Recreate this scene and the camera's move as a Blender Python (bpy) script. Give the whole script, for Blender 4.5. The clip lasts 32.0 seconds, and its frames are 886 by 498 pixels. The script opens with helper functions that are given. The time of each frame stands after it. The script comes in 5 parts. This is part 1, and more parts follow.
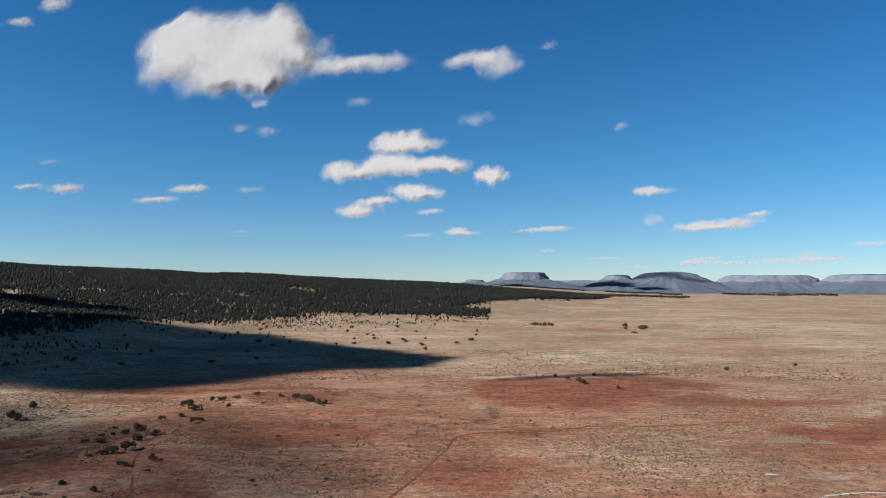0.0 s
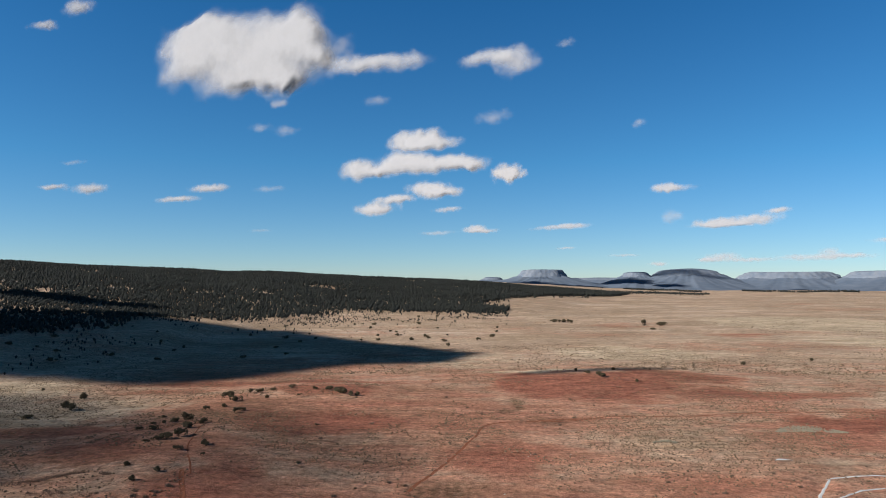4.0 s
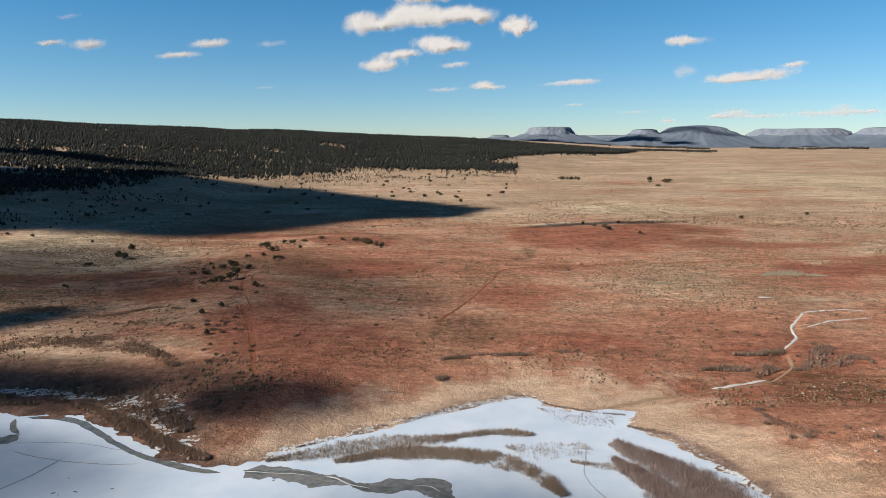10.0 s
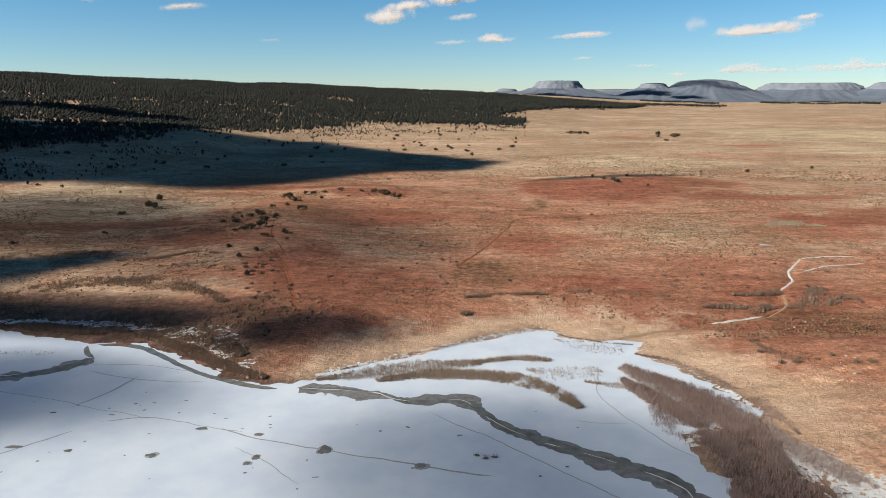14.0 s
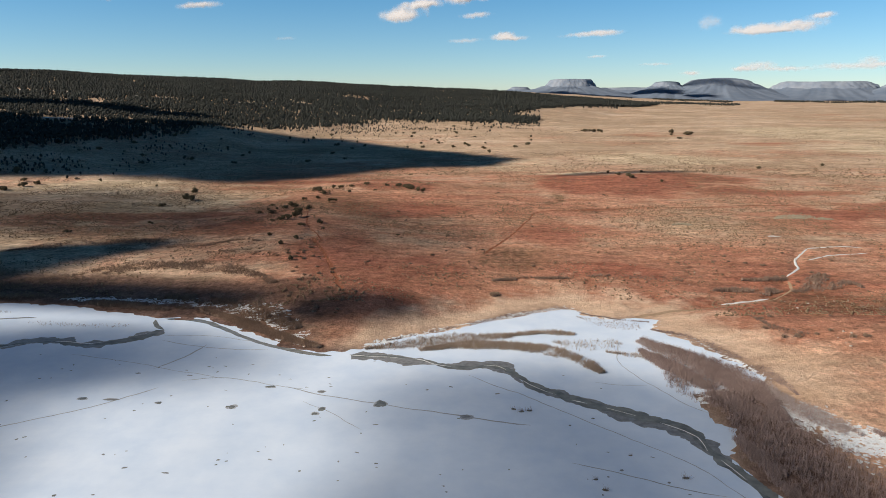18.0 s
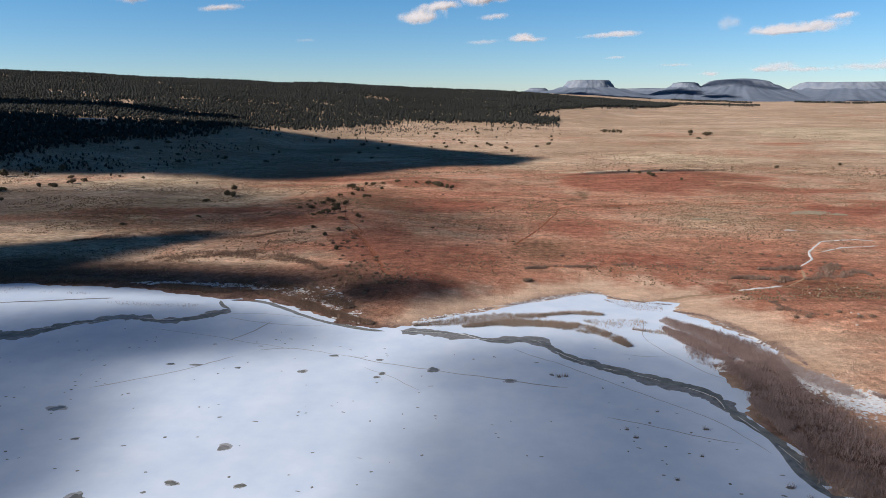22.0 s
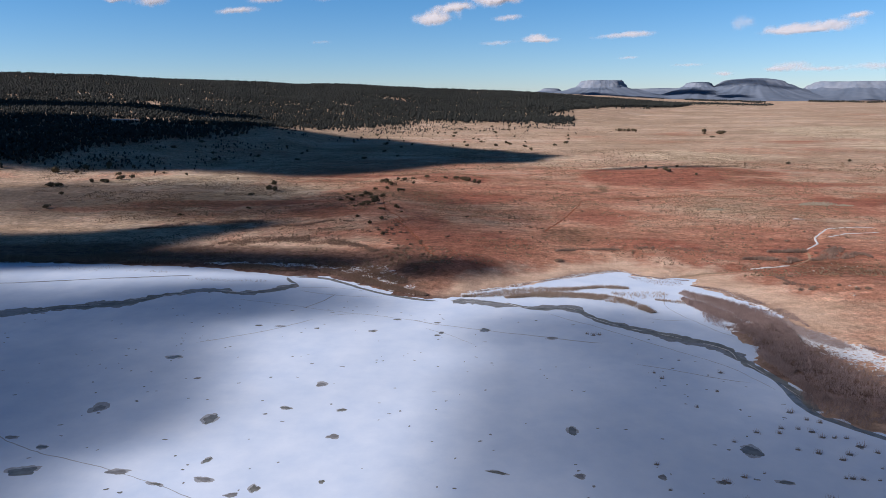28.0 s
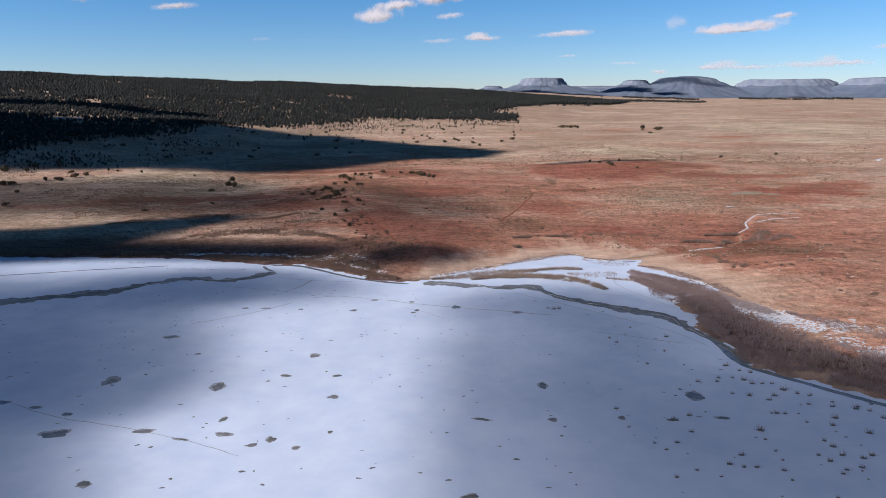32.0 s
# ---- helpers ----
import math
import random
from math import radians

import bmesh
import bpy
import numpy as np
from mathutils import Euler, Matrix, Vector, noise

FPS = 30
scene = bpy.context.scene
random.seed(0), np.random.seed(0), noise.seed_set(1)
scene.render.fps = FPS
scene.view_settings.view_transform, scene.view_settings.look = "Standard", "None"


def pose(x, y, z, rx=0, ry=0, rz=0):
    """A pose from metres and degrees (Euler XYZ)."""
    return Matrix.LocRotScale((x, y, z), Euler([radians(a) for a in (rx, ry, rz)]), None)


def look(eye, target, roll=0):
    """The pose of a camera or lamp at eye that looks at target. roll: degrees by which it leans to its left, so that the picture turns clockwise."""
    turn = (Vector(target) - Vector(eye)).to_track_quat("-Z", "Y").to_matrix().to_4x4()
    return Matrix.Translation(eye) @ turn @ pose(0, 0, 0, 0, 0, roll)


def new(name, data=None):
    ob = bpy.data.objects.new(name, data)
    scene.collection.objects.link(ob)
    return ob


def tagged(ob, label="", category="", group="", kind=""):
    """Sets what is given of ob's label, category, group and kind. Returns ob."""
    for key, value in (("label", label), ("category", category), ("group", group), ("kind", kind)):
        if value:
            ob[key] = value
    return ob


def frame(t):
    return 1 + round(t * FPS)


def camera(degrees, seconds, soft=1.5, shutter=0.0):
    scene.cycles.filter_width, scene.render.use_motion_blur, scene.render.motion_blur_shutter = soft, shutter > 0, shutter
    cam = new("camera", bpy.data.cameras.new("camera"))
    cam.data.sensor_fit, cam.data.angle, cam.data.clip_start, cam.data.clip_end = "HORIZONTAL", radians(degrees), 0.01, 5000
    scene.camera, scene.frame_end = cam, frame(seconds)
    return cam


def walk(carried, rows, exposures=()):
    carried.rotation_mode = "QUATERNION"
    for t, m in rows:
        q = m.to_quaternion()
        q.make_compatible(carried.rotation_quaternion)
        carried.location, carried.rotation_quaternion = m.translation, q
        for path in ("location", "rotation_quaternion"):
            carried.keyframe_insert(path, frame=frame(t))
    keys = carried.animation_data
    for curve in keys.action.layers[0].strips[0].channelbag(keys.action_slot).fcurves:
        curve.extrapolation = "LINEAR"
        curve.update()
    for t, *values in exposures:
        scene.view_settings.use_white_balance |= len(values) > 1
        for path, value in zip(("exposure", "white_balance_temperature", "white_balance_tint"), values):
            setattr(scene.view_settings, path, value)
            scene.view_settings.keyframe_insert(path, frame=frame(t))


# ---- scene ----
cam = camera(63.53, 32.0, soft=0.85)
PATH = [
    (0, pose(0.00, 0.00, 59.28, 92.659, -0.090, -0.000)),
    (1, pose(-1.06, -4.10, 59.32, 92.631, -0.015, 0.297)),
    (2, pose(-2.09, -8.17, 59.34, 92.578, 0.039, 0.626)),
    (3, pose(-3.03, -12.19, 59.34, 92.534, 0.049, 0.985)),
    (3.5, pose(-3.49, -14.20, 59.34, 92.502, 0.056, 1.164)),
    (5.5, pose(-5.25, -22.18, 59.36, 92.389, 0.114, 1.901)),
    (6, pose(-5.70, -24.17, 59.36, 92.381, 0.129, 1.481)),
    (7, pose(-6.66, -28.14, 59.37, 92.354, 0.159, 0.479)),
    (7.5, pose(-7.15, -30.13, 59.36, 92.896, 0.103, 0.707)),
    (8, pose(-7.66, -32.14, 59.34, 94.434, 0.098, 0.950)),
    (8.5, pose(-8.16, -34.16, 59.35, 92.010, 0.138, 1.151)),
    (9, pose(-8.63, -36.17, 59.43, 88.439, 0.173, 1.392)),
    (9.5, pose(-9.08, -38.17, 59.56, 84.818, 0.187, 1.635)),
    (10, pose(-9.52, -40.14, 59.72, 81.153, 0.243, 1.847)),
    (10.5, pose(-9.97, -42.10, 59.90, 77.948, 0.240, 1.952)),
    (11, pose(-10.45, -44.06, 60.01, 77.822, 0.278, 1.979)),
    (12, pose(-11.55, -48.07, 60.05, 77.714, 0.250, 2.039)),
    (13, pose(-12.78, -52.22, 60.00, 77.638, 0.188, 2.163)),
    (14, pose(-14.08, -56.56, 59.96, 77.579, 0.133, 2.319)),
    (14.5, pose(-14.73, -58.78, 59.98, 77.537, 0.144, 2.434)),
    (16.5, pose(-17.29, -67.88, 60.21, 77.467, 0.073, 2.860)),
    (17, pose(-17.96, -70.21, 60.27, 77.452, 0.048, 2.987)),
    (18, pose(-19.29, -74.96, 60.37, 77.433, 0.053, 3.250)),
    (19, pose(-20.65, -79.80, 60.48, 77.429, 0.082, 3.548)),
    (20, pose(-22.06, -84.60, 60.56, 77.461, 0.125, 3.859)),
    (21, pose(-23.44, -89.29, 60.63, 77.478, 0.112, 4.194)),
    (22, pose(-24.83, -93.93, 60.64, 77.518, 0.136, 4.571)),
    (23, pose(-26.24, -98.60, 60.63, 77.559, 0.157, 4.929)),
    (24, pose(-27.57, -103.28, 60.61, 77.546, 0.201, 5.299)),
    (25, pose(-28.85, -107.92, 60.57, 77.560, 0.265, 5.670)),
    (25.5, pose(-29.48, -110.23, 60.55, 77.560, 0.283, 5.860)),
    (27.5, pose(-31.94, -119.48, 60.47, 77.601, 0.398, 6.435)),
    (28, pose(-32.54, -121.82, 60.45, 77.587, 0.358, 5.495)),
    (28.5, pose(-33.24, -124.16, 60.45, 77.580, 0.195, 1.660)),
    (29, pose(-34.04, -126.50, 60.46, 77.560, 0.244, 0.423)),
    (29.5, pose(-34.86, -128.82, 60.47, 77.531, 0.285, 0.546)),
    (30, pose(-35.68, -131.10, 60.51, 77.471, 0.290, 0.628)),
    (31, pose(-37.41, -135.65, 60.61, 77.413, 0.298, 0.765)),
    (32, pose(-39.15, -140.21, 60.71, 77.368, 0.347, 0.948)),
]
LIGHTNESS = [(0, 0.20, 6250, 12), (8, 0.20, 6250, 12), (11, 0.38, 6900, 11), (16, 0.40, 7000, 12), (20, 0.36, 6600, 14), (24, 0.28, 6250, 19), (32, 0.24, 6050, 22)]
walk(cam, PATH, LIGHTNESS)

# ---- sky and sun ----
SUN = Vector((-0.78, -0.27, 0.50)).normalized()
world = bpy.data.worlds.new("sky")
scene.world = world
world.use_nodes = True
wn = world.node_tree
sky = wn.nodes.new("ShaderNodeTexSky")
sky.sky_type, sky.sun_disc = "NISHITA", False
sky.sun_elevation, sky.sun_rotation = math.asin(SUN.z), math.atan2(SUN.x, SUN.y)
sky.altitude, sky.air_density, sky.dust_density, sky.ozone_density = 1800, 0.8, 0.3, 2.0
# the clear desert sky deepens from a pale horizon to a dark blue zenith
rise = wn.nodes.new("ShaderNodeSeparateXYZ")
wn.links.new(wn.nodes.new("ShaderNodeTexCoord").outputs["Generated"], rise.inputs[0])
deep = wn.nodes.new("ShaderNodeValToRGB")
deep.color_ramp.elements[0].position, deep.color_ramp.elements[0].color = 0.0, (0.76, 0.87, 0.91, 1)
deep.color_ramp.elements[1].position, deep.color_ramp.elements[1].color = 0.40, (0.21, 0.84, 1.17, 1)
for at, shade_of in ((0.16, (0.40, 0.92, 1.09, 1)), (0.58, (0.055, 0.045, 0.048, 1))):
    deep.color_ramp.elements.new(at).color = shade_of
wn.links.new(rise.outputs[2], deep.inputs[0])
tint = wn.nodes.new("ShaderNodeMix")
tint.data_type, tint.blend_type = "RGBA", "MULTIPLY"
tint.inputs[0].default_value = 1.0
wn.links.new(deep.outputs[0], tint.inputs[7])
wn.links.new(sky.outputs[0], tint.inputs[6])
wn.links.new(tint.outputs[2], wn.nodes["Background"].inputs[0])
wn.nodes["Background"].inputs[1].default_value = 0.087
sun = new("sun", bpy.data.lights.new("sun", "SUN"))
sun.data.energy, sun.data.angle, sun.data.color = 5.0, radians(0.53), (1.0, 0.925, 0.805)
sun.matrix_world = look((0, 0, 0), -SUN)


# ---- materials ----
def shader(name, rough=0.9, spec=0.2):
    m = bpy.data.materials.new(name)
    m.use_nodes = True
    nt = m.node_tree
    b = nt.nodes["Principled BSDF"]
    b.inputs["Roughness"].default_value = rough
    b.inputs["Specular IOR Level"].default_value = spec
    return m, nt, b


def node(nt, kind, links=(), **values):
    n = nt.nodes.new("ShaderNode" + kind)
    for key, value in values.items():
        if key == "blend":
            n.blend_type = value
        elif key == "operation":
            n.operation = value
        elif key == "data":
            n.data_type = value
        elif key == "attr":
            n.attribute_name = value
        else:
            n.inputs[int(key[1:]) if key[0] == "i" and key[1:].isdigit() else key].default_value = value
    for key, out in links:
        nt.links.new(out, n.inputs[key])
    return n


def place(nt):
    return nt.nodes.new("ShaderNodeTexCoord").outputs["Object"]


def noise_at(nt, where, scale, detail=4.0, rough=0.55):
    n = node(nt, "TexNoise", [("Vector", where)], Scale=scale, Detail=detail, Roughness=rough)
    return n.outputs["Fac"]


def span(nt, value, a, b, c=0.0, d=1.0):
    n = node(nt, "MapRange", [(0, value)], i1=a, i2=b, i3=c, i4=d)
    return n.outputs[0]


def mix(nt, fac, a, b, blend="MIX"):
    n = nt.nodes.new("ShaderNodeMix")
    n.data_type, n.blend_type = "RGBA", blend
    for slot, v in ((0, fac), (6, a), (7, b)):
        if isinstance(v, (int, float)):
            n.inputs[slot].default_value = v
        elif isinstance(v, tuple):
            n.inputs[slot].default_value = (*v, 1.0)
        else:
            nt.links.new(v, n.inputs[slot])
    return n.outputs[2]


def maths(nt, op, a, b):
    n = nt.nodes.new("ShaderNodeMath")
    n.operation = op
    for slot, v in ((0, a), (1, b)):
        if isinstance(v, (int, float)):
            n.inputs[slot].default_value = v
        else:
            nt.links.new(v, n.inputs[slot])
    return n.outputs[0]


def bump(nt, b, height, strength, distance):
    n = node(nt, "Bump", [("Height", height)], Strength=strength, Distance=distance)
    nt.links.new(n.outputs[0], b.inputs["Normal"])


def earth():
    m, nt, b = shader("red_earth_and_dry_grass", 0.95, 0.1)
    p = place(nt)
    stretch = node(nt, "VectorMath", [(0, p)], operation="MULTIPLY")
    stretch.inputs[1].default_value = (0.3, 1.0, 1.0)
    long = stretch.outputs[0]
    red, wet, sage, straw, dusk, sand, mud = (node(nt, "Attribute", attr=key).outputs["Fac"] for key in ("red", "wet", "sage", "straw", "dusk", "sand", "mud"))
    snowy = node(nt, "Attribute", attr="snow").outputs["Fac"]
    fine, mid, wide = noise_at(nt, p, 1.4, 7, 0.75), noise_at(nt, p, 0.11, 7, 0.62), noise_at(nt, p, 0.013, 5, 0.55)
    streak, far_streak = noise_at(nt, long, 0.06, 6, 0.62), noise_at(nt, long, 0.011, 9, 0.68)
    grass = mix(nt, span(nt, streak, 0.36, 0.64), (0.456, 0.308, 0.203), (0.707, 0.535, 0.393))
    grass = mix(nt, span(nt, wide, 0.4, 0.62), grass, (0.524, 0.378, 0.269))
    grass = mix(nt, span(nt, far_streak, 0.52, 0.66, 0.0, 0.5), grass, (0.375, 0.273, 0.183))
    grass = mix(nt, span(nt, far_streak, 0.48, 0.36, 0.0, 0.6), grass, (0.752, 0.605, 0.472))
    blond = mix(nt, span(nt, streak, 0.34, 0.66), (0.513, 0.389, 0.262), (0.752, 0.605, 0.440))
    grass = mix(nt, span(nt, maths(nt, "ADD", straw, maths(nt, "MULTIPLY", maths(nt, "SUBTRACT", streak, 0.5), 1.4)), 0.25, 0.75), grass, blond)
    soil = mix(nt, span(nt, mid, 0.30, 0.70), (0.36, 0.16, 0.098), (0.60, 0.33, 0.222))
    rust = mix(nt, span(nt, streak, 0.34, 0.66), (0.245, 0.088, 0.056), (0.42, 0.172, 0.112))
    wander = maths(nt, "ADD", maths(nt, "MULTIPLY", maths(nt, "SUBTRACT", mid, 0.5), 1.0), maths(nt, "MULTIPLY", maths(nt, "SUBTRACT", streak, 0.5), 1.1))
    reach = maths(nt, "ADD", red, wander)
    col = mix(nt, span(nt, reach, 0.15, 0.60), grass, soil)
    col = mix(nt, span(nt, reach, 0.58, 1.05), col, rust)
    green = maths(nt, "MULTIPLY", sage, span(nt, fine, 0.42, 0.60))
    col = mix(nt, green, col, (0.198, 0.158, 0.097))
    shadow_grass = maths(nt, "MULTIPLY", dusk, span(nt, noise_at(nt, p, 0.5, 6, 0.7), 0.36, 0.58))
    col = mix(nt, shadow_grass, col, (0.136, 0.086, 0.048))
    dots = node(nt, "TexVoronoi", [("Vector", p)], Scale=0.45).outputs["Distance"]
    tufts = maths(nt, "MULTIPLY", span(nt, dots, 0.10, 0.34, 1.0, 0.0), span(nt, mid, 0.42, 0.58))
    col = mix(nt, maths(nt, "MULTIPLY", tufts, 0.62), col, (0.132, 0.092, 0.055))
    col = mix(nt, span(nt, maths(nt, "ADD", sand, maths(nt, "MULTIPLY", maths(nt, "SUBTRACT", mid, 0.5), 1.6)), 0.3, 0.8), col,
              mix(nt, span(nt, streak, 0.35, 0.65), (0.58, 0.395, 0.275), (0.74, 0.545, 0.405)))
    col = mix(nt, mud, col, mix(nt, span(nt, mid, 0.35, 0.65), (0.11, 0.058, 0.042), (0.207, 0.121, 0.088)))
    col = mix(nt, maths(nt, "MULTIPLY", wet, 0.92), col, mix(nt, span(nt, noise_at(nt, p, 0.3, 6, 0.7), 0.38, 0.62), (0.075, 0.046, 0.040), (0.185, 0.125, 0.11)))
    tussock, weave = noise_at(nt, p, 0.42, 6, 0.7), noise_at(nt, long, 0.28, 6, 0.7)
    speck = maths(nt, "MULTIPLY", span(nt, fine, 0.30, 0.70, 0.50, 1.46), span(nt, tussock, 0.34, 0.62, 0.62, 1.22))
    speck = maths(nt, "MULTIPLY", speck, span(nt, weave, 0.34, 0.62, 0.70, 1.22))
    calm = span(nt, sand, 0.15, 0.7, 0.0, 0.65)
    speck = maths(nt, "ADD", maths(nt, "MULTIPLY", speck, maths(nt, "SUBTRACT", 1.0, calm)), maths(nt, "MULTIPLY", calm, 0.95))
    shade = nt.nodes.new("ShaderNodeCombineColor")
    for i in range(3):
        nt.links.new(speck, shade.inputs[i])
    col = mix(nt, 1.0, col, shade.outputs[0], "MULTIPLY")
    crust = maths(nt, "ADD", snowy, maths(nt, "MULTIPLY", maths(nt, "SUBTRACT", noise_at(nt, p, 0.9, 6, 0.66), 0.5), 2.4))
    col = mix(nt, span(nt, crust, 0.50, 0.58), col, (0.72, 0.76, 0.80))
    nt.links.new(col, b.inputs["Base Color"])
    bump(nt, b, maths(nt, "ADD", fine, maths(nt, "MULTIPLY", mid, 3.0)), 0.8, 0.75)
    return m


def mottled(name, dark, light, scale, rough=0.9, spec=0.15, island=0.0, relief=0.0, through_light=0.0):
    m, nt, b = shader(name, rough, spec)
    p = place(nt)
    fac = span(nt, noise_at(nt, p, scale, 5, 0.6), 0.32, 0.68)
    if island:
        g = nt.nodes.new("ShaderNodeNewGeometry")
        fac = maths(nt, "ADD", maths(nt, "MULTIPLY", fac, 1 - island), maths(nt, "MULTIPLY", g.outputs["Random Per Island"], island))
    col = mix(nt, fac, dark, light)
    big = span(nt, noise_at(nt, p, scale * 0.13, 3), 0.3, 0.7)
    col = mix(nt, maths(nt, "MULTIPLY", big, 0.35), col, tuple(0.7 * c for c in dark))
    nt.links.new(col, b.inputs["Base Color"])
    if relief:
        bump(nt, b, noise_at(nt, p, scale * 3, 5), 0.6, relief)
    return m


def grey_vapour():
    m, nt, b = shader("grey_cloud_vapour", 1.0, 0.0)
    b.inputs["Base Color"].default_value = (0.10, 0.10, 0.11, 1)
    clear = node(nt, "BsdfTransparent")
    thick = node(nt, "Attribute", attr="thick").outputs["Fac"]
    rim = maths(nt, "MULTIPLY", thick, maths(nt, "SUBTRACT", 1.0, thick))
    grain = maths(nt, "MULTIPLY", maths(nt, "SUBTRACT", noise_at(nt, place(nt), 0.03, 6, 0.65), 0.5), 1.4)
    fac = span(nt, maths(nt, "ADD", thick, maths(nt, "MULTIPLY", grain, rim)), 0.0, 1.0)
    out = node(nt, "MixShader", [(0, fac), (1, clear.outputs[0]), (2, b.outputs[0])])
    nt.links.new(out.outputs[0], nt.nodes["Material Output"].inputs[0])
    return m


def cloud_stuff():
    m, nt, b = shader("cloud_vapour", 1.0, 0.0)
    b.inputs["Base Color"].default_value = (0.45, 0.455, 0.48, 1)
    soft = node(nt, "BsdfTranslucent")
    soft.inputs[0].default_value = (0.45, 0.455, 0.48, 1)
    skin = nt.nodes.new("ShaderNodeNewGeometry").outputs["Normal"]
    bent = node(nt, "VectorMath", [(0, skin)], operation="MULTIPLY_ADD")
    bent.inputs[1].default_value, bent.inputs[2].default_value = (0.14, 0.14, 0.22), (-0.56, -0.24, 0.42)
    for lit in (b, soft):
        nt.links.new(bent.outputs[0], lit.inputs["Normal"])
    body = node(nt, "MixShader", [(1, b.outputs[0]), (2, soft.outputs[0])], i0=0.15)
    clear = node(nt, "BsdfTransparent")
    p = place(nt)
    thick = node(nt, "Attribute", attr="thick").outputs["Fac"]
    grain = maths(nt, "MULTIPLY", maths(nt, "SUBTRACT", noise_at(nt, p, 0.010, 8, 0.60), 0.5), 2.0)
    rim = maths(nt, "MULTIPLY", thick, maths(nt, "SUBTRACT", 1.15, thick))
    fac = span(nt, maths(nt, "ADD", thick, maths(nt, "MULTIPLY", grain, rim)), 0.0, 1.0)
    out = node(nt, "MixShader", [(0, fac), (1, clear.outputs[0]), (2, body.outputs[0])])
    nt.links.new(out.outputs[0], nt.nodes["Material Output"].inputs[0])
    return m


EARTH = earth()
SNOW = mottled("snow_on_ice", (0.545, 0.665, 0.835), (0.685, 0.785, 0.92), 0.12, 0.6, 0.3, relief=0.02)
DRIFT = mottled("packed_snow", (0.608, 0.623, 0.646), (0.684, 0.692, 0.699), 0.5, 0.6, 0.3, relief=0.05)
BARE_ICE = mottled("bare_grey_ice", (0.099, 0.103, 0.091), (0.243, 0.251, 0.228), 0.5, 0.25, 0.5)
HAIR = mottled("refrozen_hairline", (0.258, 0.274, 0.296), (0.395, 0.418, 0.441), 0.9, 0.5, 0.4)
TRODDEN = mottled("trodden_red_dirt", (0.228, 0.08, 0.044), (0.319, 0.129, 0.072), 0.4, 0.95, 0.1)
SAND = mottled("pale_dry_sand", (0.319, 0.217, 0.141), (0.41, 0.304, 0.209), 0.4, 0.95, 0.1)
LEAD_ICE = mottled("dark_lead_ice", (0.085, 0.098, 0.105), (0.235, 0.255, 0.25), 0.35, 0.6, 0.2)
SLUSH = mottled("refrozen_slush", (0.129, 0.133, 0.137), (0.274, 0.281, 0.289), 0.9, 0.5, 0.4)
NEEDLES = mottled("juniper_needles", (0.06, 0.047, 0.027), (0.13, 0.102, 0.058), 1.2, 0.8, 0.2, island=0.6)
PINES = mottled("pinyon_needles", (0.015, 0.018, 0.016), (0.047, 0.05, 0.043), 0.05, 0.8, 0.2, island=0.7)
BARK = mottled("grey_brown_bark", (0.068, 0.049, 0.034), (0.152, 0.114, 0.084), 6.0, 0.95, 0.1)
REED = mottled("dry_reed", (0.15, 0.105, 0.097), (0.44, 0.34, 0.315), 0.3, 0.9, 0.1, island=0.7)
FROSTED = mottled("frosted_reed", (0.27, 0.215, 0.205), (0.50, 0.43, 0.415), 0.3, 0.9, 0.1, island=0.7)
PALE_REED = mottled("pale_straw_reed", (0.245, 0.185, 0.145), (0.45, 0.36, 0.295), 0.3, 0.9, 0.1, island=0.7)
BRUSH = mottled("dry_brush", (0.15, 0.095, 0.07), (0.36, 0.255, 0.19), 0.5, 0.9, 0.1, island=0.7)
TWIG = mottled("bare_twig", (0.13, 0.084, 0.066), (0.33, 0.235, 0.185), 0.8, 0.9, 0.1, island=0.6)
SAGE = mottled("grey_sagebrush", (0.135, 0.093, 0.06), (0.32, 0.235, 0.155), 0.3, 0.9, 0.1, island=0.7)
PALE_SAGE = mottled("pale_silver_sagebrush", (0.258, 0.228, 0.167), (0.441, 0.403, 0.312), 0.3, 0.9, 0.1, island=0.7)
STONE = mottled("pale_stone", (0.334, 0.274, 0.228), (0.502, 0.441, 0.38), 1.5, 0.9, 0.2)
# the blue-grey of both mesa materials is distance haze put into the colour
MESA = mottled("hazy_blue_wooded_slope", (0.125, 0.165, 0.228), (0.19, 0.228, 0.29), 0.012, 1.0, 0.0)
CLIFF = mottled("hazy_pale_cliff_rock", (0.16, 0.20, 0.262), (0.265, 0.295, 0.345), 0.02, 1.0, 0.0)
VAPOUR, GREY_VAPOUR = cloud_stuff(), grey_vapour()


# ---- mesh helpers ----
def hash2(ix, iy, seed):
    n = (ix.astype(np.int64) * 374761393 + iy.astype(np.int64) * 668265263 + seed * 974711) & 0xFFFFFFFF
    n = ((n ^ (n >> 13)) * 1274126177) & 0xFFFFFFFF
    return ((n ^ (n >> 16)) & 0xFFFF) / 65535.0


def value_noise(x, y, seed):
    ix, iy = np.floor(x), np.floor(y)
    fx, fy = x - ix, y - iy
    fx, fy = fx * fx * (3 - 2 * fx), fy * fy * (3 - 2 * fy)
    a, b = hash2(ix, iy, seed), hash2(ix + 1, iy, seed)
    c, d = hash2(ix, iy + 1, seed), hash2(ix + 1, iy + 1, seed)
    return (a + (b - a) * fx) * (1 - fy) + (c + (d - c) * fx) * fy


